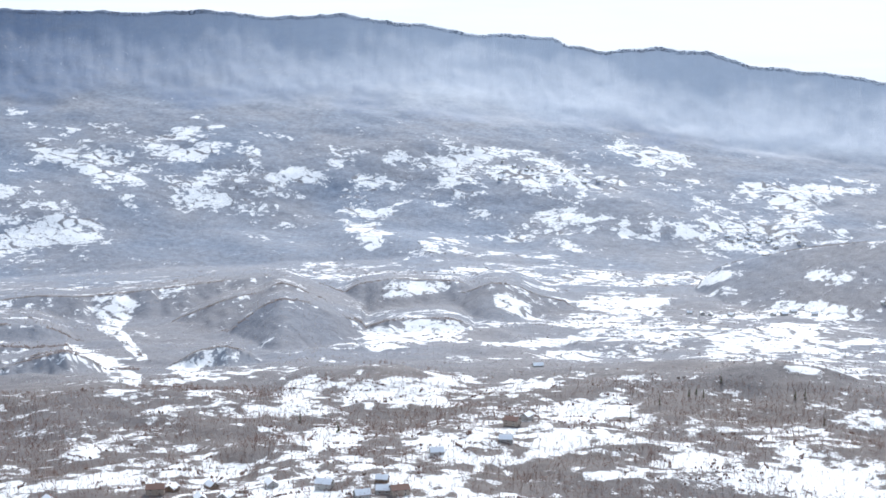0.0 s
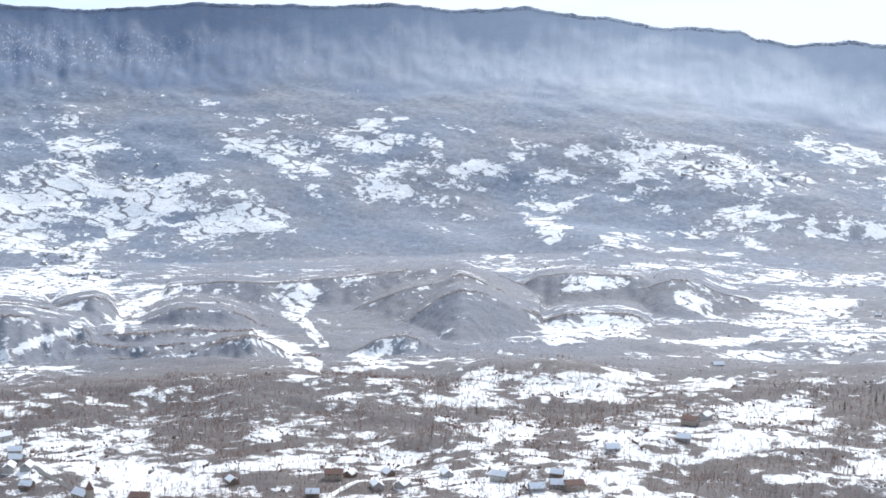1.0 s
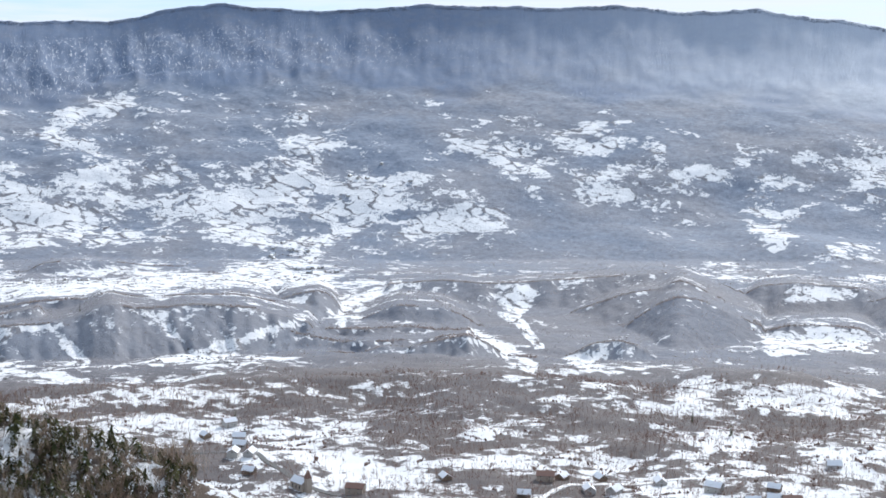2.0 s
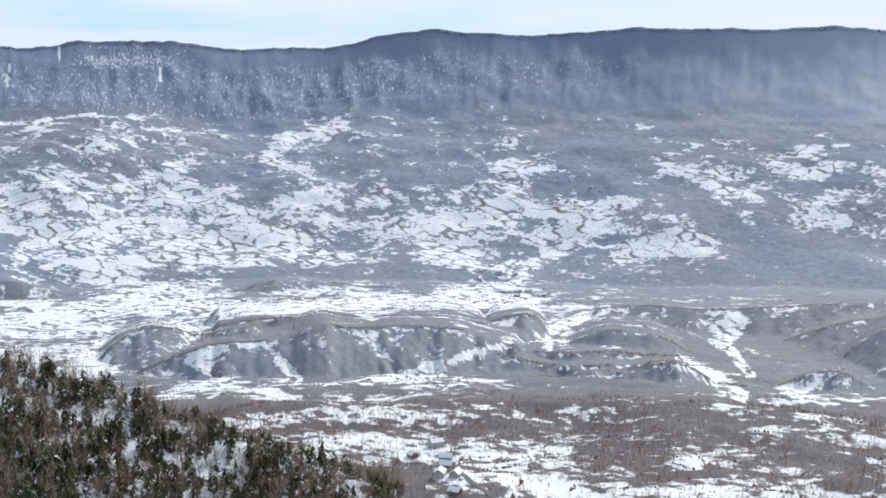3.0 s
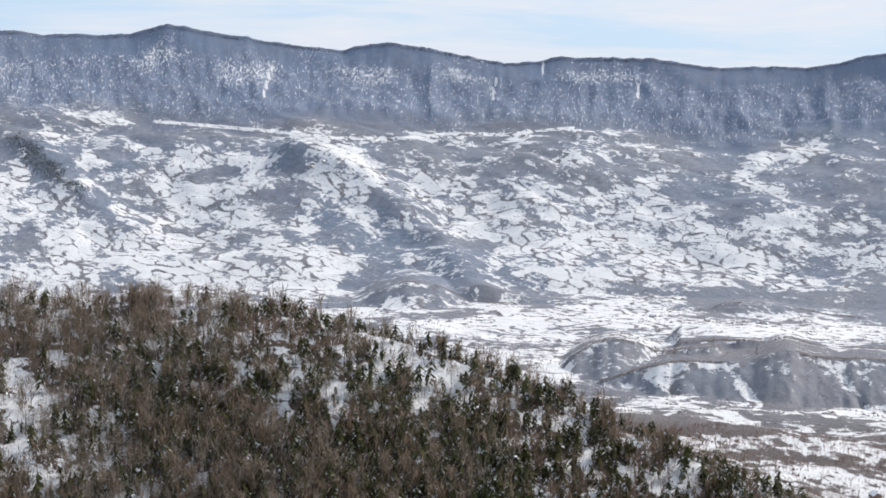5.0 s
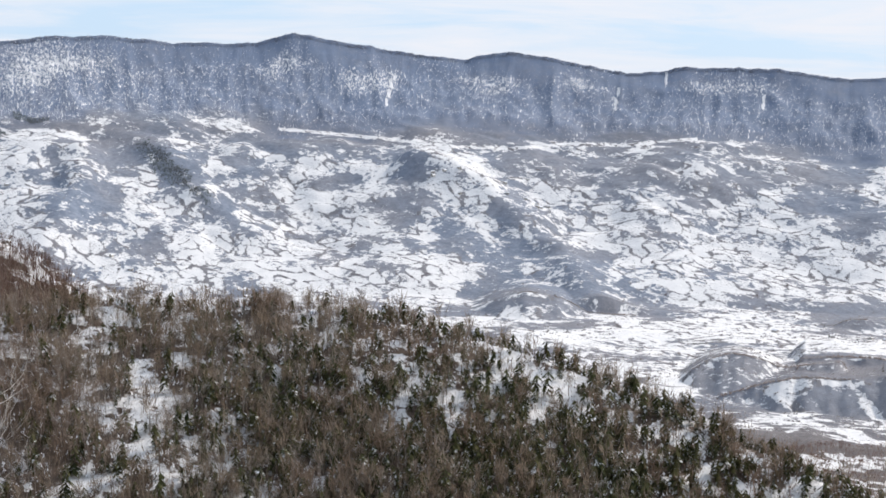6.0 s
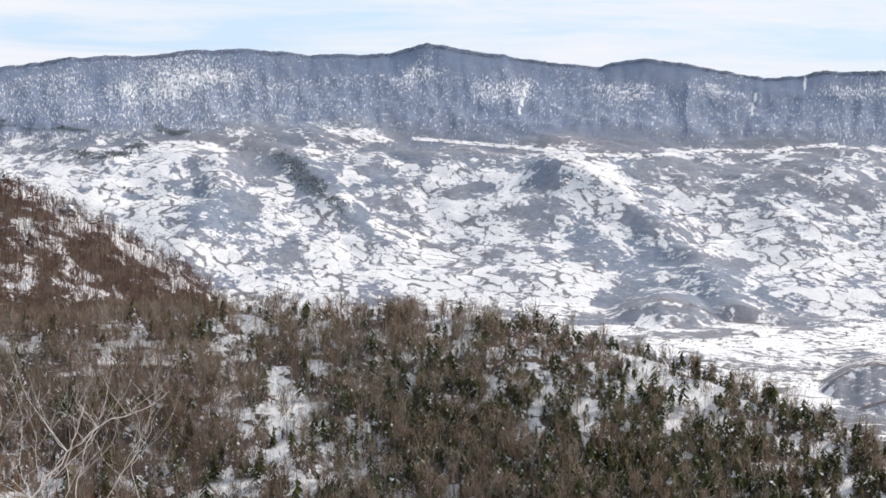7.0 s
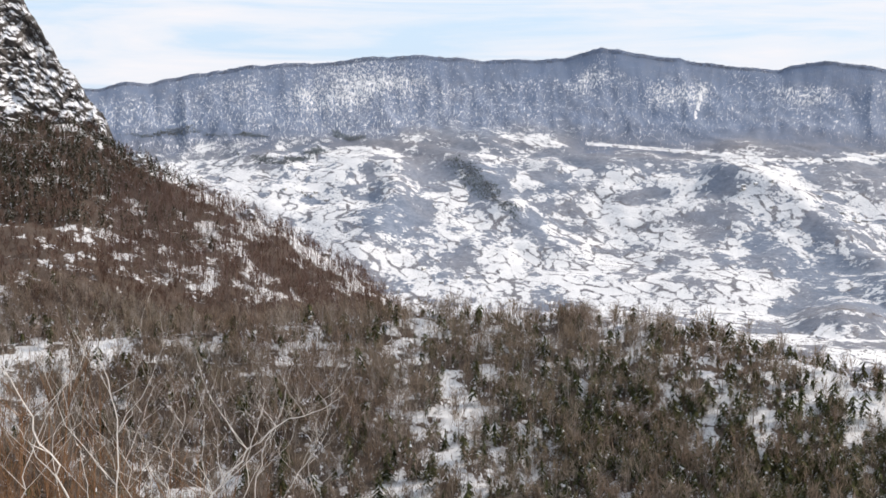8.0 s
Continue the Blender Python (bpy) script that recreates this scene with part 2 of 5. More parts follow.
def cells(x, y, size, seed):
    """Field cells round jittered centres: distance to the border with the next cell, a number for the cell, and the way to that border."""
    rs = np.random.RandomState(seed)
    jx, jy, tone = rs.rand(128, 128), rs.rand(128, 128), rs.rand(128, 128)
    x, y = x / size, y / size
    xi, yi = np.floor(x).astype(int), np.floor(y).astype(int)
    f1, f2, who, other = np.full(x.shape, 9.0), np.full(x.shape, 9.0), np.zeros(x.shape), np.zeros(x.shape)
    ax, ay, bx, by = (np.zeros(x.shape) for _ in range(4))
    for dx in (-1, 0, 1):
        for dy in (-1, 0, 1):
            cx, cy = xi + dx, yi + dy
            px, py = cx + jx[cx & 127, cy & 127], cy + jy[cx & 127, cy & 127]
            d = np.hypot(px - x, py - y)
            near, second = d < f1, d < f2
            bx, by = np.where(near, ax, np.where(second, px, bx)), np.where(near, ay, np.where(second, py, by))
            f2 = np.where(near, f1, np.minimum(f2, d))
            mine = tone[cx & 127, cy & 127]
            other = np.where(near, who, np.where(second, mine, other))
            who = np.where(near, mine, who)
            ax, ay, f1 = np.where(near, px, ax), np.where(near, py, ay), np.where(near, d, f1)
    gap = np.maximum(np.hypot(bx - ax, by - ay), 1e-6)
    apart = np.abs(who - other) > 0.10          # alike neighbours have no hedge between them
    return (f2 ** 2 - f1 ** 2) / (2 * gap) * size + np.where(apart, 0, 30), who, (bx - ax) / gap, (by - ay) / gap, apart


LONG = 1.05          # how much longer a field lies along the slope than up it


def bent(x, y):
    """Plan coordinates bent so that field borders curve."""
    u, v = x + 90 * fbm(x, y, 260, 3) + 30 * fbm(x, y + 70, 55, 2), y + 90 * fbm(x + 40, y, 260, 3) + 30 * fbm(x + 140, y, 55, 2)
    return 0.75 * (u + 0.35 * v), LONG * (v - 0.25 * u)


FIELD = 36.0


# The fall of the land with distance: metres out, metres below the eye.
FALL = [(0, -1.65), (3, -1.9), (10, -9), (60, -52), (200, -150), (450, -250), (700, -300), (1000, -325), (1400, -352),
        (1800, -405), (2300, -447), (2800, -474), (3150, -488), (3400, -437), (3700, -330), (4000, -222), (4230, -152)]
WALL_FOOT, WALL_TOP = 4230.0, 4760.0
SKYLINE = [
    (-60, -0.6), (-30, -1.6), (-17.6, -1.28), (-16.4, -1.07), (-14.2, -0.82), (-12.4, -0.61), (-10.8, -0.11), (-8.4, 0.04), (-6.8, -0.12),
    (-5.2, 0.1), (-4.5, 0.48), (-2.6, 0.61), (-1.5, 0.54), (-0.1, 0.87), (2.0, 1.09), (4.0, 1.4), (6.6, 1.25), (10.3, 1.55),
    (11.8, 1.38), (14.8, 1.48), (17.2, 1.53), (20.0, 1.28), (22.7, 1.2), (25.5, 1.48), (27.0, 1.37), (28.4, 1.02), (30.1, 0.64),
    (31.4, 0.7), (34.2, 0.68), (35.0, 0.79), (36.4, 0.97), (39.7, 0.96), (42.2, 0.65), (45.0, 1.16), (47.0, 1.44), (48.8, 1.09),
    (53.3, 1.54), (55.9, 1.95), (57.3, 1.52), (60.5, 1.44), (63.5, 1.61), (65.6, 1.55), (67.4, 1.31), (70.2, 1.15), (72.5, 0.82),
    (74.2, 0.44), (75.3, 0.44), (76.2, 0.21), (82, 0.4), (140, 0.2),
]
# Crest of the near wooded hill, and of the spur behind it: bearing, dip, distance.
HILL = [(-20, -34, 420), (0, -29, 430), (12, -24, 440), (24, -19, 470), (28, -17.2, 490), (30, -16.5, 500), (33.8, -15.2, 520), (37.3, -13.9, 540),
        (42, -12.2, 560), (46.6, -10.8, 580), (51.2, -9.8, 600), (57.5, -9.25, 620), (64.2, -9.2, 620), (68.8, -9.4, 610), (73.4, -9.7, 600),
        (80, -9.9, 590), (95, -12, 560), (140, -20, 500), (180, -28, 460)]
SPUR = [(50, -24, 760), (58, -14, 770), (61.5, -10.6, 780), (64, -8.8, 790), (66, -7.3, 800), (69, -5.5, 820), (71, -4.5, 840), (73.5, -3.2, 870),
        (75.5, -2.2, 900), (77, -1.2, 930), (79, -0.6, 950), (90, 0, 980), (140, -4, 1000)]
CLIFF = [(74.6, -9), (75.3, -3.0), (75.6, -1.9), (75.9, -0.9), (76.5, -0.2), (77.2, 0.8), (77.9, 1.9), (78.7, 3.2), (79.4, 4.2), (82, 6.5), (88, 9), (100, 8), (120, 2)]
# Rounded hills on the near plain: bearing, distance, half-width in degrees, half-depth and height in metres.
KNOLLS = [(-13, 1500, 6.0, 110, 26), (3.5, 1500, 4.0, 80, 16)]
# Wooded hills of the valley: front slope, back slope, distance, depth of the gullies, then the crest as bearings and dips.
RIDGES_EAST = [
    (0.33, 0.12, 1830, 34, [(22.23, -11.55), (23.28, -11.26), (24.68, -10.89), (25.85, -10.8), (27.0, -10.72), (28.15, -10.81), (29.29, -10.82), (30.41, -10.55), (31.54, -11.03), (32.22, -11.22), (33.32, -11.28), (34.63, -11.3), (36.2, -11.7), (37.8, -12.3)]),
    (0.26, 0.15, 1960, 24, [(33.08, -10.59), (34.45, -10.8), (35.37, -11.01), (36.55, -10.62), (37.48, -10.52), (38.41, -10.84), (39.33, -11.52), (40.25, -12.71)]),
    (0.30, 0.10, 2080, 12, [(23.75, -10.91), (24.45, -10.62), (25.61, -10.46), (27.0, -10.68), (28.15, -10.69), (30.19, -10.47), (31.75, -10.34), (33.29, -10.39), (34.6, -10.55)]),
    (0.22, 0.12, 2180, 24, [(20.64, -11.4), (21.04, -10.63), (21.63, -10.23), (22.33, -10.3), (23.28, -10.52), (23.99, -11.25)]),
]
RIDGES_MID = [
    (0.30, 0.12, 2060, 12, [(14.97, -11.73), (15.69, -11.27), (16.64, -10.93), (18.55, -10.85), (19.97, -11.41)]),
    (0.30, 0.12, 1890, 12, [(15.44, -12.2), (16.16, -11.93), (18.07, -11.71), (19.74, -11.83), (21.4, -11.79), (22.35, -11.92)]),
    (0.30, 0.12, 1800, 10, [(15.44, -12.02), (17.35, -12.22), (18.78, -12.32), (20.93, -12.35), (22.82, -11.96), (23.76, -12.09)]),
    (0.32, 0.2, 1725, 30, [(12.79, -13.55), (13.52, -13.15), (14.48, -12.47), (15.44, -12.04), (16.63, -12.26), (18.07, -12.59), (19.02, -12.5), (19.97, -12.8), (20.69, -13.26), (21.17, -13.56)]),
    (0.32, 0.2, 1770, 26, [(6.54, -13.22), (7.37, -12.79), (8.33, -12.3), (9.27, -12.13), (10.21, -12.28), (11.38, -12.87)]),
]
RIDGES_SOUTH = [
    (0.22, 0.12, 2480, 20, [(5.27, -10.18), (6.44, -9.46), (7.26, -9.28), (9.57, -9.52), (12.63, -9.8), (14.75, -9.93), (16.65, -9.81), (18.79, -9.96)]),
    (0.15, 0.10, 2260, 14, [(5.03, -10.39), (6.09, -9.77), (6.79, -9.57), (7.47, -9.96), (8.85, -10.19), (10.25, -10.7), (11.65, -11.25)]),
    (0.13, 0.08, 2100, 12, [(3.4, -11.3), (4.44, -10.94), (5.61, -10.42), (6.77, -10.26), (7.45, -10.54), (8.36, -11.15), (9.28, -11.88)]),
    (0.22, 0.12, 2480, 14, [(-1.48, -9.87), (-0.77, -9.6), (0.64, -9.54), (2.06, -9.5), (3.49, -9.69), (4.91, -10.55)]),
    (0.14, 0.10, 2420, 12, [(-5.2, -10.4), (-3.89, -10.1), (-3.36, -9.86), (-2.65, -9.68), (-1.95, -9.7), (-1.01, -10.07)]),
]
RIDGES_FAR = [
    (0.22, 0.10, 2110, 6, [(-1.26, -11.46), (-0.55, -11.17), (1.11, -11.13), (2.3, -11.23), (3.49, -11.61)]),
    (0.22, 0.2, 2720, 22, [(-20.73, -7.2), (-17.97, -7.48), (-15.42, -7.83), (-14.32, -8.03), (-12.77, -8.41), (-11.42, -8.79), (-10.75, -9.46)]),
    (0.26, 0.04, 2960, 14, [(41.6, -10.3), (42.6, -9.7), (43.7, -9.0), (44.8, -8.55), (46.0, -8.4), (47.4, -8.8), (49.0, -9.6)]),
    (0.24, 0.10, 2990, 14, [(27.48, -9.29), (29.61, -8.96), (31.5, -8.77), (32.92, -8.87), (33.86, -9.33)]),
]
RIDGES = RIDGES_FAR + RIDGES_SOUTH + RIDGES_EAST + RIDGES_MID


# Spurs that run down the far slope: height, half-width, then their line as bearings and distances.
SPURS = [
    (34, 80, [(50.71, 3904), (48.01, 3794), (44.79, 3458), (42.92, 3020), (41.27, 2750)]),
    (26, 90, [(61.17, 3989), (59.99, 3766), (58.34, 3631), (56.92, 3496)]),
    (14, 110, [(17.89, 3705), (16.24, 3487), (13.99, 3281)]),
    (12, 110, [(12.51, 3547), (10.39, 3399), (8.04, 3284), (6.17, 3187)]),
    (12, 120, [(28.94, 4372), (27.77, 4011), (26.83, 3739), (26.58, 3466)]),
    (35, 80, [(64.21, 3960), (64.44, 3681), (65.61, 3420)]),
    (12, 110, [(8.46, 3881), (6.64, 3507), (3.86, 3373), (0.57, 3181)]),
]


def curve(points, k, x):
    return np.interp(x, [p[0] for p in points], [p[k] for p in points])


def ridge_line(az, dist):
    """Distance of a valley hill's crest, winding a little with the bearing."""
    return dist + 70 * fbm(az * 10, az * 0 + dist, 14, 3)


def relief(az, r):
    """Height of the ground at a bearing (degrees) and distance (metres), with the masks of hill and spur and the way behind the nearest rim."""
    x, y = -r * np.sin(np.radians(az)), r * np.cos(np.radians(az))
    z = curve(FALL, 1, r)
    top = WALL_TOP * np.tan(np.radians(curve(SKYLINE, 1, az))) + 16 * fbm(az, az * 0, 0.8, 4)
    s = np.clip((r - WALL_FOOT) / (WALL_TOP - WALL_FOOT), 0, 1)
    broad = WALL_TOP * np.tan(np.radians(sum(curve(SKYLINE, 1, az + o) for o in np.arange(-6, 6.5, 1.0)) / 13))
    foot = -250 + broad - 12 * np.logaddexp(0, (broad - 98) / 12)
    low = FALL[12][1]
    z = np.where(r > FALL[12][0], low + (z - low) * (foot - low) / (FALL[-1][1] - low), z)
    z = np.where(r > WALL_FOOT, foot + (broad - foot) * (0.75 * s + 0.25 * s ** 3) + (top - broad) * s ** 2.5, z)
    z = np.where(r > WALL_TOP, top - (r - WALL_TOP) * 0.5, z)
    # gullies and swells, calm at the foreground plain and along the crest
    far = np.clip((r - 3150) / 500, 0, 1) * np.clip((4480 - r) / 250, 0, 1)
    z = z + far * 11 * fbm(x + 20, y + 60, 85, 3) + far * np.interp(az, [12, 34], [0.16, 1.0]) * (100 * fbm(x, y, 620, 4) + 50 * np.abs(fbm(x + 900, y, 210, 3)))
    wall = np.clip((r - 4260) / 120, 0, 1) * np.clip((4740 - r) / 120, 0, 1)
    z = z + wall * np.interp(az, [10, 30], [12, 32]) * (fbm(az * 83, r * 0.8, 150, 3) + 1.5 * (0.16 - np.abs(fbm(az * 83, r * 0.25 + 400, 95, 4))))
    mid = np.clip((r - 800) / 300, 0, 1) * np.clip((3400 - r) / 300, 0, 1)
    hills = mid * np.clip((r - 1250) / 250, 0, 1) * np.clip((2900 - r) / 300, 0, 1)
    z = z + 75 * fbm(x, y + 70, 520, 3) * np.clip((r - 3000) / 300, 0, 1) * np.clip((3900 - r) / 300, 0, 1)
    z = z + mid * (12 * fbm(x, y, 300, 4) + 22 * fbm(x + 60, y, 95, 3) * np.clip((1700 - r) / 300, 0, 1)) + hills * 14 * fbm(x + 330, y, 330, 3) + hills * np.clip((1750 - np.abs(r - 2000) * 1.0 - 900) / 300, 0, 1) * 34 * (0.17 - np.abs(fbm(x + 170, y + 40, 190, 4)))
    for b, d, w, depth, h in KNOLLS:
        q = ((az - b) / w) ** 2 + ((r - d) / depth) ** 2
        z = z + h * np.exp(-q) * (1 + 0.7 * fbm(x + b * 31, y, 120, 3))
    for h, w, pts in SPURS:
        sel = (r > 3000) & (r < 4400) & (az > min(p[0] for p in pts) - 6) & (az < max(p[0] for p in pts) + 6)
        if not sel.any():
            continue
        xs, ys, best = x[sel], y[sel], np.full(int(sel.sum()), 1e9)
        for (a0, d0), (a1, d1) in zip(pts, pts[1:]):
            p0, p1 = (np.array([-d * math.sin(radians(a)), d * math.cos(radians(a))]) for a, d in ((a0, d0), (a1, d1)))
            u = p1 - p0
            f = np.clip(((xs - p0[0]) * u[0] + (ys - p0[1]) * u[1]) / (u @ u), 0, 1)
            best = np.minimum(best, np.hypot(xs - p0[0] - f * u[0], ys - p0[1] - f * u[1]))
        z[sel] = z[sel] + h / (1 + (best / w) ** 2) ** 1.5
    rim_near = np.full(np.shape(z), 999.0)
    for steep, back, dist, cut, pts in RIDGES:
        a0, a1 = pts[0][0], pts[-1][0]
        sel = (az > a0 - 2.5) & (az < a1 + 2.5) & (np.abs(r - dist) < 420)
        if not sel.any():
            continue
        a, d = az[sel], r[sel]
        dip = (curve(pts, 1, a - 0.2) + curve(pts, 1, a) + curve(pts, 1, a + 0.2)) / 3 - 1.3 * np.maximum(0, np.maximum(a0 - a, a - a1))
        rc = ridge_line(a, dist)
        ahead = rc - d
        rib = 0.13 - np.abs(fbm(a * 60 + 0.8 * ahead, d * 0.10, 40, 3))
        front = -steep * ahead + 0.5 * cut * np.clip(ahead / 45, 0, 1) * rib - 2 * np.clip(ahead / 12, 0, 1)
        h = rc * np.tan(np.radians(dip)) + np.where(ahead > 0, front, back * ahead) + 1.5 * fbm(a * 60, d * 0.2, 8, 2)
        up = h > z[sel]
        z[sel] = np.where(up, h, z[sel])
        rim_near[sel] = np.where(up, -ahead if cut >= 24 else np.where(ahead < 5, -ahead, 999.0), rim_near[sel])
    lump = fbm(x, y, 70, 4)
    rc = curve(HILL, 2, az)
    zc = rc * np.tan(np.radians(curve(HILL, 1, az)))
    near = zc + np.where(r < rc, -0.21 * (rc - r) - 0.0004 * (rc - r) ** 2, -0.55 * (r - rc)) + 9 * lump * np.clip(np.abs(r - rc) / 60, 0.25, 1)
    rs = curve(SPUR, 2, az)
    zs = rs * np.tan(np.radians(curve(SPUR, 1, az)))
    spur = zs + np.where(r < rs, -0.27 * (rs - r), -0.85 * (r - rs)) + 9 * lump * np.clip(np.abs(r - rs) / 50, 0.3, 1)
    masks = [(near > z), (spur > np.maximum(z, near))]
    masks.append(rim_near)
    return x, y, np.maximum(np.maximum(z, near), spur), masks


# ---- land cover ----
# Snow fields and dark woods, as on a panorama plan: bearing, dip, half-width, half-height (degrees), slant.
WOODS_SOUTH = [
    (-14.5, -13.3, 6.5, 1.05, 0), (-12.9, -14.7, 4.7, 0.82, 8), (-16.0, -8.7, 3.0, 1.05, 0), (2.0, -15.3, 4.7, 0.51, 0), (11.4, -11.3, 3.0, 1.29, 0),
    (15.9, -12.4, 2.8, 1.05, 0), (10.6, -8.1, 4.0, 1.17, 0), (14.9, -15.2, 5.1, 0.47, 0), (-7.4, -8.8, 3.0, 0.47, 0), (-10.7, -3.4, 5.8, 1.4, 0),
    (5.3, -10.6, 1.6, 0.82, 0),
]
WOODS_LOW = [
    (-13.3, -13.1, 5.4, 0.79, 0), (-14.5, -14.6, 4.2, 0.7, 5), (-9.5, -15.5, 1.4, 0.42, 0), (11.7, -16.1, 3.7, 0.61, 0), (4.6, -15.2, 3.5, 0.35, 0),
    (14.8, -14.2, 3.5, 0.35, 0), (-3.8, -17.4, 3.5, 0.37, 0), (8.6, -11.2, 3.0, 0.93, 0), (16.9, -16.6, 1.9, 0.58, 0), (-16.4, -15.8, 1.9, 0.28, 0),
    (19.9, -13.5, 3.7, 0.42, 0), (17.0, -15.3, 4.2, 0.51, 0), (20.9, -16.7, 2.1, 0.47, 0), (12.6, -14.1, 2.1, 0.33, 0), (13.0, -14.6, 2.8, 0.56, 0),
    (19.8, -15.2, 1.9, 0.56, 0), (34.9, -13.9, 2.1, 0.33, 0), (16.3, -16.3, 3.5, 0.47, 0), (23.4, -13.7, 2.8, 0.28, 0),
]
WOODS_VALLEY = [
    (18.6, -3.8, 2.1, 0.93, 10), (26.0, -3.8, 2.8, 0.93, 0), (29.4, -3.7, 1.6, 0.42, 0), (10.3, -8.1, 4.0, 1.17, -10), (7.4, -6.4, 2.8, 1.05, -20),
    (31.4, -11.9, 3.7, 0.93, 0), (27.9, -10.8, 5.6, 0.37, 0), (32.6, -8.7, 2.6, 0.51, 0), (18.1, -13.1, 3.7, 0.7, 0), (16.2, -11.3, 2.6, 0.42, 0),
    (8.6, -10.4, 4.0, 0.82, 0), (8.4, -12.2, 1.4, 0.65, 0), (20.0, -9.2, 1.2, 0.37, 0), (25.7, -14.9, 7.7, 0.42, 0), (12.6, -14.2, 4.0, 0.37, 0),
    (16.1, -15.3, 4.7, 0.42, 0), (2.7, -16.0, 1.4, 1.05, 0), (1.5, -2.2, 2.8, 1.29, 0), (11.6, -6.0, 1.6, 0.65, -30),
]
WOODS_EAST = [
    (41.7, -3.3, 2.6, 0.7, 8), (45.1, -9.0, 3.0, 1.05, 0), (42.5, -7.7, 4.2, 0.47, -35), (51.1, -5.0, 1.3, 0.93, 60), (26.6, -3.7, 3.0, 0.82, 0),
    (30.1, -11.4, 8.4, 0.84, 0), (26.6, -8.5, 2.6, 0.47, 0), (33.1, -8.6, 1.9, 0.47, 0), (37.9, -12.4, 1.9, 0.84, 0), (49.1, -1.8, 3.5, 0.47, 0),
    (19.9, -9.0, 1.4, 0.37, 0), (36.0, -14.0, 3.5, 0.37, 0),
]
WOODS_NORTH = [
    (60.2, -3.9, 0.8, 1.05, -50), (58.1, -4.8, 0.8, 1.05, -60), (68.8, -2.6, 1.2, 0.14, 0), (67.7, -2.4, 0.6, 0.16, 0), (64.4, -5.3, 2.3, 0.93, -20),
    (62.3, -2.8, 1.4, 1.05, 0), (53.1, -2.7, 3.3, 0.56, -10), (51.2, -4.0, 1.3, 0.37, 50), (72.3, -1.6, 4.0, 0.26, 0), (45.8, -8.6, 2.6, 1.05, 0),
    (48.0, -6.7, 2.8, 0.56, -30),
]
WOODS_RIDGE = [
    (44.1, -7.1, 2.8, 0.7, -35), (45.2, -8.6, 1.9, 0.84, 0), (41.2, -8.8, 3.0, 0.51, -35), (17.8, -4.9, 1.4, 0.61, 0), (33.8, -4.3, 1.9, 0.33, 0),
]
FIELDS_SOUTH = [
    (15.9, -7.2, 2.1, 1.05, 10), (1.5, -11.7, 2.2, 0.51, 4), (-7.7, -10.4, 1.6, 0.47, 0), (2.2, -7.2, 1.4, 0.47, 0), (-2.7, -4.6, 4.2, 0.93, 0),
    (5.8, -13.9, 1.4, 0.51, 15), (2.0, -14.0, 2.6, 0.61, 5), (-6.6, -14.8, 1.9, 0.51, 12), (5.3, -15.9, 1.6, 0.47, 0), (-2.8, -16.5, 3.7, 0.7, 10),
    (-14.6, -17.3, 4.2, 0.58, 0), (-10.0, -16.8, 1.9, 0.61, 0), (-15.8, -9.1, 0.9, 0.28, 0), (-15.5, -10.5, 1.6, 0.37, 0), (-14.0, -7.0, 3.3, 0.82, 0),
    (-11.7, -11.8, 6.5, 0.75, 0), (-15.8, -12.6, 1.9, 0.28, 0), (13.4, -10.7, 0.7, 0.58, 60), (13.7, -12.5, 1.5, 0.37, -35),
]
FIELDS_VALLEY = [
    (16.2, -7.2, 2.2, 0.93, 10), (20.0, -6.4, 3.3, 1.17, 5), (23.3, -8.2, 2.1, 0.93, 0), (32.3, -6.7, 3.7, 1.4, 0), (32.2, -2.5, 2.6, 0.82, 0),
    (13.8, -12.6, 1.4, 0.42, -32), (20.3, -10.8, 0.4, 0.7, 0), (24.7, -12.3, 2.8, 0.21, 20), (31.3, -9.9, 3.5, 0.23, 0), (21.9, -9.9, 2.8, 0.26, 0),
    (10.7, -13.0, 0.7, 0.28, 0), (0.5, -9.9, 1.6, 0.37, 0), (15.2, -16.1, 1.2, 0.28, 0), (5.7, -15.9, 1.9, 0.42, 0), (33.4, -14.6, 1.9, 0.37, 0),
    (28.7, -15.9, 2.8, 0.47, 0),
]
FIELDS_LOW = [
    (21.9, -16.8, 2.8, 0.56, -20), (19.7, -18.0, 2.8, 0.42, 0), (11.3, -17.4, 3.5, 0.47, 0), (0.2, -16.5, 2.1, 0.61, 0), (16.3, -2.6, 2.2, 0.19, -27),
    (15.1, -4.2, 1.9, 0.28, -12), (10.2, -3.7, 2.6, 0.37, 0), (9.3, -5.1, 1.4, 0.51, 0), (2.4, -6.9, 1.2, 0.61, 0), (2.9, -4.9, 3.7, 0.7, 0),
]
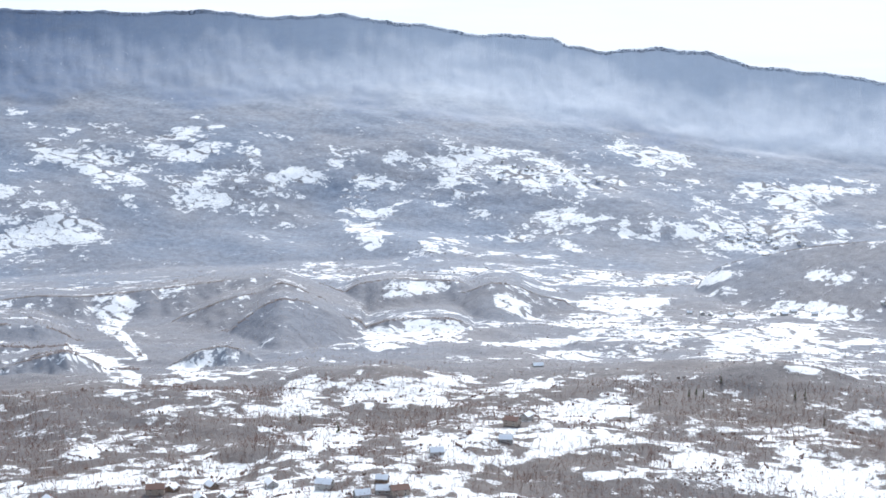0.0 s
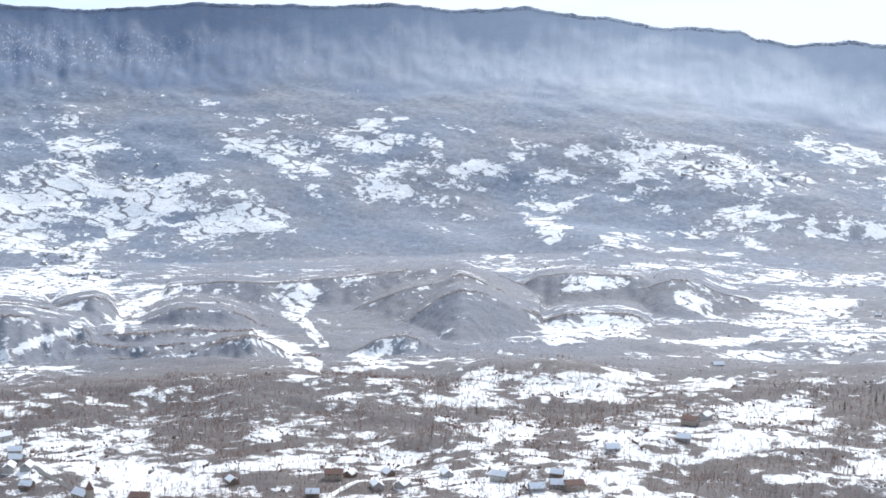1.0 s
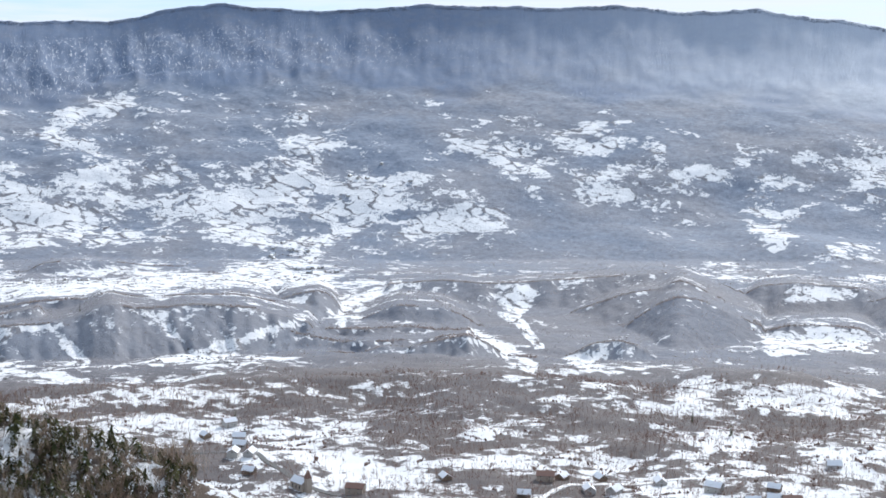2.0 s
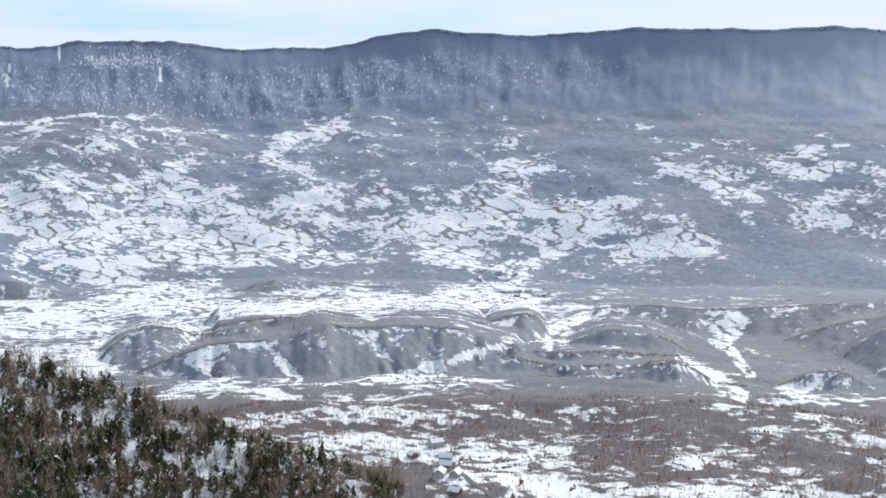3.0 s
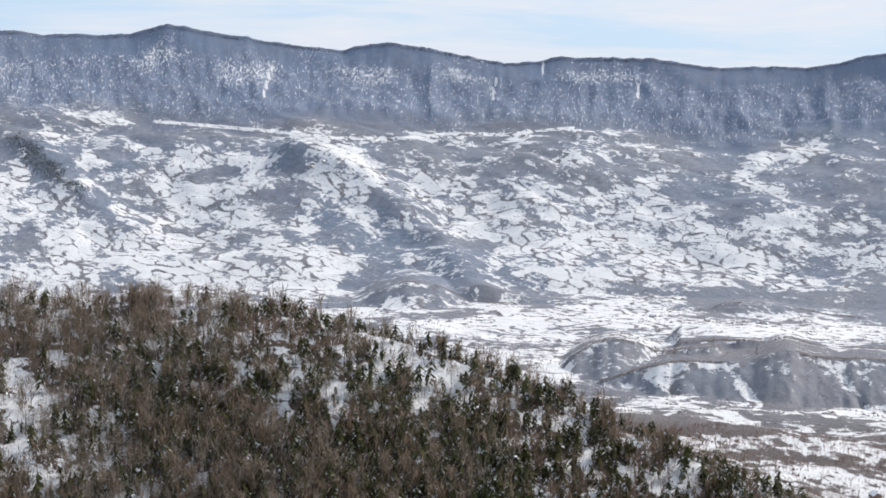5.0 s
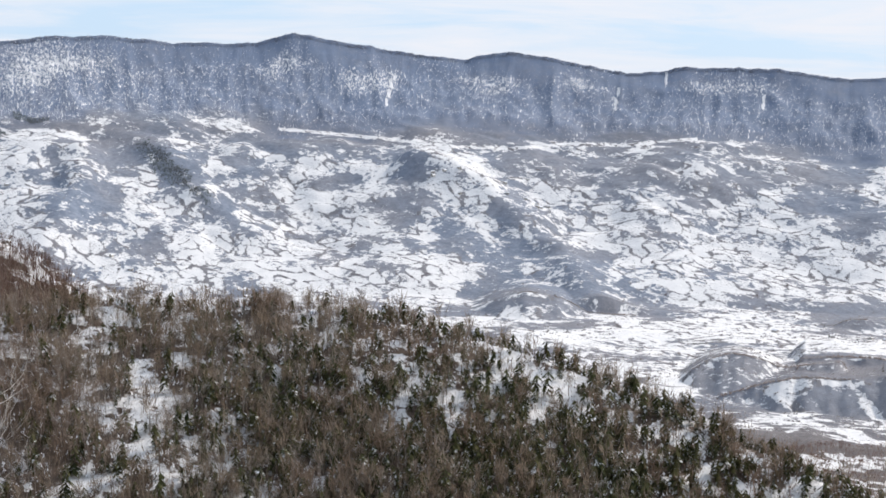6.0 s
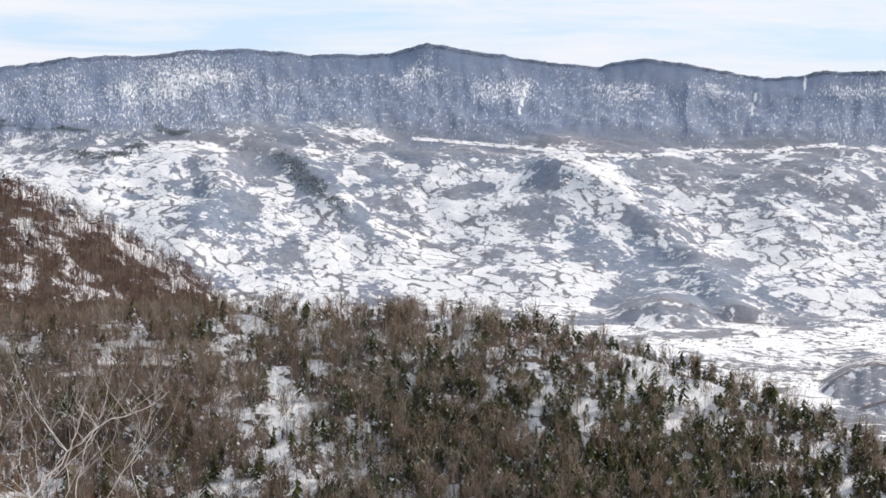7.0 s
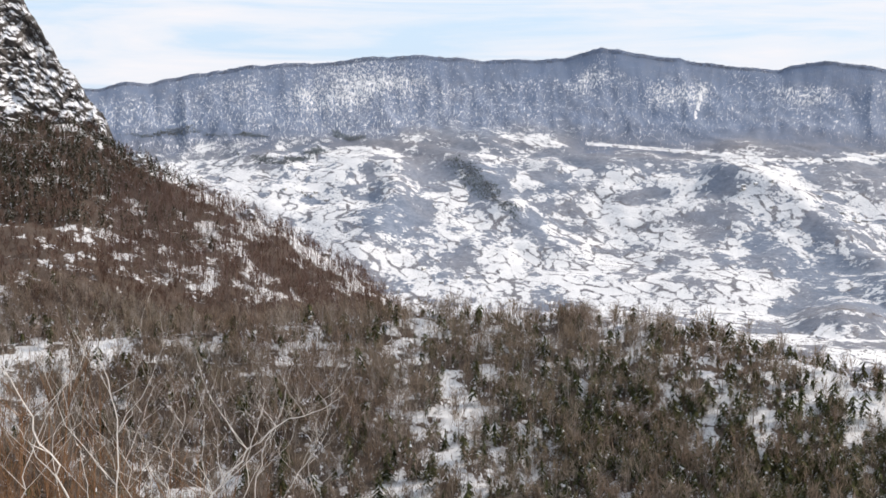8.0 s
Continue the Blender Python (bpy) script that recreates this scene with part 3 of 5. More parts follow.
FIELDS_EAST = [
    (46.6, -7.8, 0.9, 0.42, 0), (36.4, -5.1, 2.1, 1.05, -10), (39.4, -4.7, 3.0, 0.47, 0), (38.3, -7.4, 3.5, 1.05, 0), (29.9, -2.5, 0.9, 0.23, 20),
    (32.9, -3.7, 2.1, 0.19, -8), (33.6, -2.2, 3.0, 0.25, 0), (26.3, -6.9, 2.1, 0.7, -15), (23.2, -6.2, 2.3, 1.4, 0), (33.6, -9.9, 10.5, 0.26, 3),
    (34.8, -10.7, 0.7, 0.33, 0), (40.3, -12.0, 1.2, 0.56, 0), (20.3, -10.7, 0.4, 0.7, 0), (24.7, -12.2, 2.8, 0.21, 22), (28.9, -15.5, 2.6, 0.56, 0),
    (32.9, -14.5, 1.6, 0.28, 0), (44.6, -2.3, 1.1, 0.33, 0), (44.0, -4.7, 2.8, 0.84, -15),
]
FIELDS_NORTH = [
    (59.5, -8.6, 4.7, 0.79, 0), (51.4, -7.5, 2.6, 1.17, -10), (65.6, -1.9, 2.1, 0.61, 5), (69.3, -3.0, 3.7, 0.61, 0), (67.5, -4.6, 2.3, 0.61, 0),
    (60.2, -6.3, 3.3, 0.93, 0), (46.5, -5.1, 1.9, 1.64, 0), (52.1, -5.4, 0.5, 0.75, 0), (49.3, -2.9, 1.2, 0.23, -20), (73.4, -2.2, 1.2, 0.42, 0),
    (69.5, -2.0, 0.9, 0.33, 0), (56.9, -6.5, 1.4, 0.61, 0), (54.7, -2.1, 2.6, 0.12, -5),
]
FIELDS_RIVER = [
    (41.7, -10.4, 4.0, 0.42, 0), (42.1, -11.8, 1.4, 0.61, 0), (34.7, -10.0, 8.2, 0.28, 0), (28.8, -14.0, 2.6, 0.61, 0), (45.0, -9.5, 3.5, 0.47, 0),
    (48.3, -9.9, 1.9, 0.28, 0),
]
WOODS, FIELDS = (WOODS_SOUTH, WOODS_LOW, WOODS_VALLEY, WOODS_EAST, WOODS_NORTH, WOODS_RIDGE), (FIELDS_SOUTH, FIELDS_VALLEY, FIELDS_LOW, FIELDS_EAST, FIELDS_NORTH, FIELDS_RIVER)


# The great woods of the far slope, and the clearings in the hazy woods to the south.
GREAT_WOODS = [
    (26.2, -3.7, 1.6, 0.79, 0), (19.7, -3.2, 1.8, 1.02, -20), (29.8, -3.6, 1.4, 0.45, 0), (10.6, -7.9, 3.8, 1.58, 0), (16.2, -8.9, 2.3, 0.57, 0),
    (5.7, -8.0, 2.0, 1.02, 0), (31.2, -8.7, 3.4, 0.50, 0), (20.0, -9.2, 1.1, 0.27, 0), (14.3, -6.2, 1.6, 0.68, -25), (12.5, -2.1, 2.3, 0.90, 0),
    (4.7, -6.0, 1.4, 0.79, 0), (-8.7, -8.7, 1.8, 0.57, 0), (1.9, -3.4, 2.0, 0.57, 0), (15.2, -5.5, 1.4, 0.57, -20),
]
GREAT_WOODS_EAST = [
    (32.9, -4.6, 2.3, 0.59, -5), (29.5, -4.1, 1.5, 0.91, 0), (26.1, -4.1, 2.7, 1.14, -10), (36.6, -3.4, 0.9, 0.55, 0),
    (45.2, -8.7, 2.5, 1.00, -25), (44.4, -3.5, 2.0, 0.59, 0), (43.3, -10.1, 1.4, 0.41, -20),
    (42.9, -3.4, 1.8, 0.61, 0), (38.3, -3.8, 0.9, 0.57, 0), (29.3, -3.8, 1.7, 0.79, 0), (18.3, -3.5, 2.3, 1.24, 0), (25.4, -5.5, 0.9, 0.45, 0),
    (17.3, -6.3, 1.0, 0.23, 0), (33.6, -3.3, 1.6, 0.50, 0), (27.1, -8.8, 1.5, 0.68, 0), (32.7, -8.9, 1.8, 0.57, 0), (45.1, -8.8, 2.5, 1.13, 0),
    (45.7, -6.7, 1.6, 0.45, 0), (44.4, -7.6, 2.2, 0.9, -30), (46.8, -4.9, 1.0, 0.8, 0), (51.1, -4.8, 1.2, 1.13, 0),
]
GREAT_WOODS_NORTH = [
    (60.9, -3.6, 1.4, 0.86, -30), (59.1, -4.9, 1.4, 0.34, -40), (55.2, -2.5, 2.0, 0.50, 0), (53.8, -4.0, 1.4, 0.41, 10), (39.9, -3.8, 1.8, 0.41, 0),
    (44.1, -7.1, 2.7, 0.41, -40), (64.6, -5.7, 1.4, 0.41, 0), (63.2, -4.7, 1.1, 0.41, 0), (57.0, -5.1, 0.9, 0.79, 0), (49.4, -1.7, 2.7, 0.41, 0),
    (62.5, -2.1, 1.4, 0.57, 0), (65.7, -3.3, 0.9, 0.41, 0), (57.2, -3.7, 1.4, 0.41, -30), (53.8, -2.5, 2.3, 0.41, -5),
]
CLEARINGS = [
    (17.2, -2.5, 1.4, 0.50, -25), (15.0, -4.2, 1.8, 0.63, -20), (12.9, -5.2, 0.9, 0.27, -25), (23.9, -2.8, 1.6, 0.50, 0), (21.9, -3.8, 1.4, 0.90, 0), (22.5, -6.5, 3.8, 1.47, 0), (18.0, -6.7, 3.4, 1.24, -12), (15.3, -7.8, 1.4, 0.45, 10), (22.8, -8.7, 2.9, 0.54, 0), (10.3, -3.7, 1.6, 0.72, 10), (9.7, -5.8, 1.5, 0.79, -5), (8.0, -6.3, 0.7, 0.41, 0), (5.8, -5.2, 1.4, 0.36, 0),
]
CLEARINGS_SOUTH = [
    (3.1, -5.7, 1.6, 0.59, 0), (3.3, -7.2, 1.1, 0.81, 0), (0.0, -8.1, 1.1, 0.50, 0), (-0.1, -4.5, 1.8, 0.50, 0), (-2.9, -4.9, 3.2, 1.02, -5), (-5.2, -7.0, 1.4, 0.59, 0), (-8.0, -4.1, 1.4, 0.81, -20), (-0.8, -2.5, 1.4, 0.23, -20), (4.9, -9.1, 1.1, 0.32, 0), (2.1, -9.3, 3.4, 0.25, 0),
]
CLEARINGS_PLAIN = [
    (-13.4, -7.5, 2.7, 0.54, 0), (-14.3, -6.4, 1.6, 0.54, 0), (-6.5, -7.1, 1.4, 0.50, 0), (-8.6, -7.5, 1.1, 0.41, 0), (-3.5, -7.5, 1.1, 0.41, 0), (-15.1, -5.8, 1.1, 0.50, 0), (-13.1, -5.3, 0.9, 0.29, 0), (-9.7, -4.5, 0.9, 0.36, -20), (-7.4, -4.2, 1.4, 0.36, 0), (-16.4, -5.4, 1.1, 0.36, 0),
]


# Broad unbroken snow: meadows and large fields.
OPEN_SOUTH = [
    (0.9, -9.9, 1.5, 0.30, 6), (-7.4, -10.5, 1.6, 0.41, -4), (-3.0, -10.6, 0.9, 0.36, -22), (13.3, -10.8, 0.6, 0.45, 35), (13.8, -12.7, 1.4, 0.32, -30), (10.6, -13.0, 0.5, 0.25, 10), (5.4, -15.9, 1.6, 0.36, 0), (-6.8, -14.8, 1.6, 0.32, 12), (-4.8, -16.5, 1.8, 0.30, 12), (7.3, -14.8, 1.0, 0.20, -15),
    (11.4, -14.6, 1.4, 0.18, 5), (14.9, -16.0, 1.0, 0.30, 0), (-0.1, -16.4, 1.8, 0.41, 15), (-10.7, -16.7, 2.2, 0.41, 10), (-3.7, -13.9, 1.8, 0.20, 12), (-4.3, -12.1, 1.4, 0.18, 4), (-9.6, -11.6, 3.0, 0.16, 0), (-7.3, -17.4, 1.4, 0.23, 5), (-11.3, -9.3, 1.0, 0.23, 18),
]
OPEN = OPEN_SOUTH + [(1.5, -11.7, 2.2, 0.5, 4), (2.0, -14.0, 2.6, 0.55, 5), (-7.7, -10.4, 1.6, 0.45, 0), (16.0, -7.3, 2.1, 0.7, 10),
        (-14.6, -17.4, 4.2, 0.5, 0), (-6.6, -14.8, 1.9, 0.42, 12), (5.8, -13.9, 1.3, 0.45, 15),
        (-15.8, -9.1, 0.9, 0.28, 0), (-15.5, -10.5, 1.6, 0.33, 0), (5.3, -15.9, 1.5, 0.4, 0)]
# Frozen streams, flats and the far road under snow: half-width in degrees, then the line as bearings and dips.
STREAMS = [
    (0.20, [(28.66, -12.96), (27.04, -12.9), (25.87, -12.48), (24.7, -12.16), (23.52, -11.79), (22.46, -11.5)]),
    (0.23, [(20.83, -11.56), (20.68, -10.82), (19.97, -10.52), (18.43, -10.03)]),
    (0.27, [(15.32, -12.02), (14.24, -12.47), (12.8, -13.32)]),
    (0.20, [(13.31, -11.52), (12.46, -12.43)]),
    (0.34, [(13.67, -11.24), (12.97, -10.3)]),
    (0.30, [(46.48, -10.25), (44.11, -10.21), (41.74, -9.92), (39.39, -9.62), (35.88, -9.72), (32.43, -9.93), (26.67, -9.68)]),
    (0.20, [(34.57, -9.88), (30.17, -9.9), (25.6, -9.72), (21.86, -9.7)]),
]
GULLY_SNOW = [
    (0.32, [(42.41, -11.62), (39.33, -11.75)]),
    (0.23, [(35.92, -11.84), (34.6, -12.69)]),
    (0.27, [(32.14, -12.08), (31.4, -12.83)]),
    (0.07, [(56.34, -1.94), (54.01, -2.1), (51.44, -2.3), (49.11, -2.5), (46.78, -2.51), (44.48, -2.29), (42.19, -2.24), (39.28, -1.91)]),
    (0.05, [(51.71, 0.31), (51.87, -0.27), (52.02, -0.85)]),
    (0.045, [(42.49, 0.04), (42.65, -0.88)]),
    (0.035, [(40.61, 0.75), (40.66, -0.39)]),
    (0.035, [(36.75, 0.16), (36.69, -0.6)]),
    (0.22, [(50.74, -2.39), (49.1, -3.01), (47.68, -3.92)]),
]
HILL_SNOW = [(61.4, -12.3, 0.9, 0.9, 0),
             (60.4, -14.6, 0.7, 1.1, 0),
             (50.8, -12.4, 1.1, 0.4, 0),
             (72.2, -10.3, 1.0, 0.26, 0),
             (75.2, -10.4, 0.9, 0.20, 0),
             (71.2, -10.2, 0.9, 0.42, 0),
             (68.2, -10.3, 1.2, 0.23, 0),
             (72.9, -13.1, 0.3, 0.84, 0),
             (67.3, -15.6, 0.7, 0.4, 0),
             (45.2, -12.1, 1.6, 0.6, -20),
             (70.1, -15.6, 0.5, 0.4, 0)]


WALL_SNOW = [(66.1, 0.4, 2.5, 0.79, 10), (55.9, 0.9, 1.0, 0.63, 20), (52.7, 0.3, 1.4, 0.9, 0), (50.0, 0.9, 0.9, 0.68, -20), (47.9, 0.2, 1.4, 0.57, 0), (43.9, 0.4, 1.6, 0.41, 0), (37.7, 0.5, 2.7, 0.5, 0)]
SPUR_SNOW = [(71.8, -7.5, 2.4, 0.9, 0), (67.4, -6.6, 1.3, 0.8, 0), (70.2, -5.4, 0.8, 0.5, -30), (69.3, -8.0, 1.7, 0.45, 0), (66.2, -7.9, 0.9, 0.4, 0)]
HILL_DARK = [(76.0, -13.4, 4.5, 1.7, 0), (69.5, -15.8, 3.2, 1.0, 0), (50.5, -17.0, 4.5, 2.6, 0), (79.5, -17.0, 4.0, 2.2, 0), (42, -17.5, 4.0, 1.6, -20), (74.5, -13.4, 6.0, 1.8, 0), (55.0, -13.6, 3.2, 2.2, 0), (67.5, -13.2, 3.4, 2.2, 0)]


def laid(az, dip, patches, soft=0.35):
    """How far each place lies within any of the patches, 0 to 1."""
    best = np.zeros(az.shape)
    for b, e, w, h, turn in patches:
        pick = (np.abs(az - b) < (w + h) * 1.5) & (np.abs(dip - e) < (w + h) * 1.5)
        c, s = math.cos(radians(turn)), math.sin(radians(turn))
        u, v = (b - az[pick]), dip[pick] - e
        q = np.hypot((u * c + v * s) / w, (v * c - u * s) / h)
        best[pick] = np.maximum(best[pick], np.clip((1 + soft - q) / (2 * soft), 0, 1))
    return best


def along(az, dip, lines):
    """How far each place lies on any of the lines, 0 to 1."""
    best = np.zeros(az.shape)
    for w, pts in lines:
        for (a0, e0), (a1, e1) in zip(pts, pts[1:]):
            pick = (az > min(a0, a1) - 2 * w) & (az < max(a0, a1) + 2 * w) & (np.abs(dip - (e0 + e1) / 2) < abs(e1 - e0) / 2 + 2 * w)
            u, v = az[pick] - a0, dip[pick] - e0
            f = np.clip((u * (a1 - a0) + v * (e1 - e0)) / ((a1 - a0) ** 2 + (e1 - e0) ** 2), 0, 1)
            q = np.hypot(u - f * (a1 - a0), v - f * (e1 - e0)) / w
            best[pick] = np.maximum(best[pick], np.clip((1.3 - q) / 0.6, 0, 1))
    return best


def land_cover(az, r, x, y, z, masks):
    """Snow and painted haze tint, 0 to 1, the distance to the nearest field border and the tone of the field."""
    dip = np.degrees(np.arctan2(z, r))
    wa, wd = az + 2.0 * fbm(az, dip * 2 + 50, 1.3, 4), dip + 0.8 * fbm(az + 90, dip * 2, 1.3, 4)
    snow = np.where(r > 3150, np.interp(az, [6, 18, 34, 44, 54], [0.30, 0.43, 0.53, 0.62, 0.72]), np.where(r < 1500, 0.29, 0.42 + 0.14 * np.clip((az - 18) / 10, 0, 1))) + 0.5 * fbm(x + 77, y, 260, 4)
    snow = np.where((r > 1500) & (r < 2750), snow - np.interp(az, [14, 26], [0.24, 0.08]), snow)
    wall = np.clip((r - 4170 + 480 * fbm(x, y, 230, 5, 0.6)) / 140, 0, 1)
    snow = snow * (1 - wall) + wall * (0.27 + 0.15 * laid(wa, wd, WALL_SNOW) - 0.06 * np.clip((26 - az) / 10, 0, 1) - 0.3 * np.clip((32 - az) / 12, 0, 1) * np.clip((4450 - r) / 150, 0, 1) + 0.06 * np.clip((az - 58) / 6, 0, 1) - 0.16 * np.clip((r - 4635 + 160 * fbm(x, y, 120, 3)) / 50, 0, 1) + 0.10 * np.clip((az - 52) / 12, 0, 1) * np.clip((dip + 0.2) / 1.2, 0, 1))
    snow = snow - (0.3 + 0.5 * np.clip((24 - az) / 12, 0, 1)) * np.clip((r - 3880 + 300 * fbm(x, y, 120, 4)) / 300, 0, 1) * (1 - wall)
    white, dark = 0.0, 0.0
    for group in FIELDS:
        white = np.maximum(white, laid(wa, wd, group))
    for group in WOODS:
        dark = np.maximum(dark, laid(wa, wd, group))
    hazy = np.clip((19 - az) / 3, 0, 1) * np.clip((r - 2950) / 150, 0, 1)
    glades, great = 0.0, 0.0
    for group in (CLEARINGS, CLEARINGS_SOUTH, CLEARINGS_PLAIN):
        glades = np.maximum(glades, laid(az + 0.5 * (wa - az), dip + 0.5 * (wd - dip), group))
    for group in (GREAT_WOODS, GREAT_WOODS_EAST, GREAT_WOODS_NORTH):
        great = np.maximum(great, laid(az + 0.6 * (wa - az), dip + 0.6 * (wd - dip), group))
    white = white * (1 - hazy) + glades * np.clip((az + 25) / 5, 0, 1) * hazy
    dark = np.maximum(dark * (1 - hazy), great * (1 - hazy * glades))
    snow = snow * (1 - 0.45 * hazy)
    snow = snow + (np.where(r < 1500, 0.57, 0.66 - 0.13 * hazy) - snow) * white * (1 - wall) * np.clip((4230 - r + 260 * fbm(x + 40, y, 140, 4)) / 90, 0, 1)
    # fields: bent cells, some of them grown over; thickets between
    bx, by = bent(x, y)
    hedge, tone, _, _, _ = cells(bx, by, FIELD, 3)
    snow = np.where((tone < 0.12) & (r < 1500), snow - 0.28, snow)
    calm = 1 - wall
    snow = snow + calm * (np.where((tone > 0.7) & (r < 1500), 0.10, 0) + np.where(r < 1500, 1.5, 1.2) * fbm(x + 210, y, 75, 4) + np.where(r < 1500, 1.5, 0.6) * fbm(x + 510, y, np.where(r < 1500, 11.0, 18.0), 3))
    snow = snow + (0.10 - snow) * np.where(r < 1500, 0.55, np.where(r > 3000, np.interp(az, [20, 45], [0.86, 0.62]), 0.80)) * np.maximum(dark * (1 - 0.75 * white), 0.9 * great * (r > 2900) * (1 - hazy * glades))
    open_ground = laid(az + 0.25 * (wa - az), dip + 0.25 * (wd - dip), OPEN)
    snow = np.maximum(snow, (np.where(r < 1500, 0.70, 0.80) + np.where(r < 1500, 0.9, 0.4) * fbm(x + 70, y, 14, 3)) * open_ground)
    wet = np.maximum(along(az, dip + 0.3 * (wd - dip), STREAMS), along(az, dip, GULLY_SNOW))
    open_ground = np.maximum(open_ground, wet)
    snow = np.maximum(snow, 0.84 * wet)
    face = (masks[2] > -125) & (masks[2] < -12) & (r < 2800)
    snow = np.where(face, np.maximum(0.27 + 0.9 * (np.abs(fbm(az * 60 - 0.8 * masks[2], r * 0.10, 40, 3)) - 0.10) + 0.25 * fbm(az * 60, r * 0.2, 14, 3) + 0.5 * fbm(x, y, 60, 3), 0.8 * open_ground), snow)
    snow = np.where((masks[2] > -11) & (masks[2] <= 0), np.maximum(snow, 0.5 + 0.5 * fbm(x, y, 90, 3)), snow)
    snow = np.where((masks[2] > 0) & (masks[2] < 13), np.minimum(snow, 0.2), snow)
    # Painted haze: a tint that deepens with distance, none on the near hill.
    haze_tint = 0.08 + 0.15 * np.clip((r - 760) / 200, 0, 1) + 0.40 * np.clip((r - 1350) / 450, 0, 1) + 0.33 * np.clip((r - 2400) / 900, 0, 1)
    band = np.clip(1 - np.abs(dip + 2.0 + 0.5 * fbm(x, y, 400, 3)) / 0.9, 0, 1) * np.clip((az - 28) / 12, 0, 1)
    haze_tint = haze_tint - 0.25 * band * np.clip((r - 3400) / 300, 0, 1)
    hill = masks[0] | masks[1]
    crest = np.clip(1 - np.abs(r - curve(HILL, 2, az) + 20) / 26, 0, 1) * np.clip((az - 32) / 4, 0, 1) * np.clip((53 - az) / 5, 0, 1)
    sc = np.clip(1 - np.abs(r - curve(SPUR, 2, az) + 10) / 14, 0, 1) * masks[1]
    snow = np.where(masks[0], np.interp(az, [46, 56], [0.29, 0.385]) + 0.09 * np.clip((az - 53) / 3, 0, 1) * np.clip((70 - az) / 4, 0, 1) + 0.7 * fbm(x, y, 30, 3) + 1.7 * fbm(x, y, 7, 3) + 0.19 * crest + 0.19 * crest * np.clip((47 - az) / 3, 0, 1) - 0.22 * np.clip(1.2 - np.abs(r - curve(HILL, 2, az)) / 45, 0, 1) * np.clip((az - 53) / 4, 0, 1) * np.clip((68 - az) / 3, 0, 1) + 0.26 * laid(wa, wd, HILL_SNOW) - 0.32 * laid(wa, wd, HILL_DARK), snow)
    snow = np.where(masks[1], 0.21 + 0.6 * fbm(x, y, 50, 3) + 0.9 * fbm(x, y, 8, 3) + 0.5 * sc + 0.24 * laid(wa, wd, SPUR_SNOW), snow)
    near_slope = r < 380
    snow = np.where(near_slope, 0.5, snow)
    haze_tint = np.where(hill | near_slope, 0.0, haze_tint)
    return np.clip(snow, 0, 1), haze_tint, np.where(hill | near_slope, 99.0, hedge), tone


def grid_mesh(name, verts, nr, na, mat):
    """One sheet of quads over a ring of na bearings and nr distances, closed round and at the middle."""
    me = bpy.data.meshes.new(name)
    i, j = np.meshgrid(np.arange(nr - 1), np.arange(na), indexing="ij")
    k = (j + 1) % na
    faces = np.stack([i * na + j, (i + 1) * na + j, (i + 1) * na + k, i * na + k], -1).reshape(-1, 4)
    n = len(faces)
    me.vertices.add(len(verts))
    me.vertices.foreach_set("co", verts.astype(np.float32).ravel())
    me.loops.add(4 * n)
    me.loops.foreach_set("vertex_index", faces.astype(np.int32).ravel())
    me.polygons.add(n)
    me.polygons.foreach_set("loop_start", np.arange(0, 4 * n, 4, dtype=np.int32))
    me.polygons.foreach_set("use_smooth", np.ones(n, dtype=bool))
    me.update(calc_edges=True)
    me.materials.append(mat)
    return me


AZ = np.concatenate([np.arange(-19, 82, 0.1), np.arange(84, 339, 3.0)])
RR = np.concatenate([[0.02], np.geomspace(1.0, 380, 34)[:-1], np.linspace(380, 660, 72)[:-1], np.linspace(660, 1000, 62)[:-1],
                     np.geomspace(1000, 3150, 200)[:-1], np.linspace(3150, WALL_TOP, 172)[:-1], [WALL_TOP, 4800, 4850, 4900, 4950]])
ga, gr = np.meshgrid(np.where(AZ > 180, AZ - 360, AZ), RR)
gx, gy, gz, gm = relief(ga, gr)
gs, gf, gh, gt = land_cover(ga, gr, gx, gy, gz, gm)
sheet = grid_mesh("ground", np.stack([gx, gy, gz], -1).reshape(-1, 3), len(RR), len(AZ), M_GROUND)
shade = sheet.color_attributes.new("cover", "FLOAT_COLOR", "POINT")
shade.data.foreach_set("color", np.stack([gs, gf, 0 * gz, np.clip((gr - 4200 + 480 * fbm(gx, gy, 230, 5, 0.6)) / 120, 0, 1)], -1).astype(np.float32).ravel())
lay = sheet.color_attributes.new("lay", "FLOAT_COLOR", "POINT")
# Alpha: haze painted over the southern wall, and a slight lift on hill faces.
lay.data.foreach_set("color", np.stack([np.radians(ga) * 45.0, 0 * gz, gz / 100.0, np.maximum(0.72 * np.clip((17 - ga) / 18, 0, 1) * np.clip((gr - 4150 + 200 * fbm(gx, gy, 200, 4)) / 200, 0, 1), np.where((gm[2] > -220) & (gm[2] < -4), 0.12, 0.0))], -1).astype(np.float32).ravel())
field = sheet.color_attributes.new("field", "FLOAT_COLOR", "POINT")
field.data.foreach_set("color", np.stack([np.clip(gh / 20, 0, 1), np.where((gr > 1500) & (gr < 4260), gt, 0.5), np.clip((gr - 1300) / 300, 0, 1) * np.clip((4300 - gr) / 100, 0, 1), 0 * gz], -1).astype(np.float32).ravel())
ground = tagged(new("ground", sheet), "snowy valley floor, wooded slopes and mountain ridge", "ground", kind="structure")


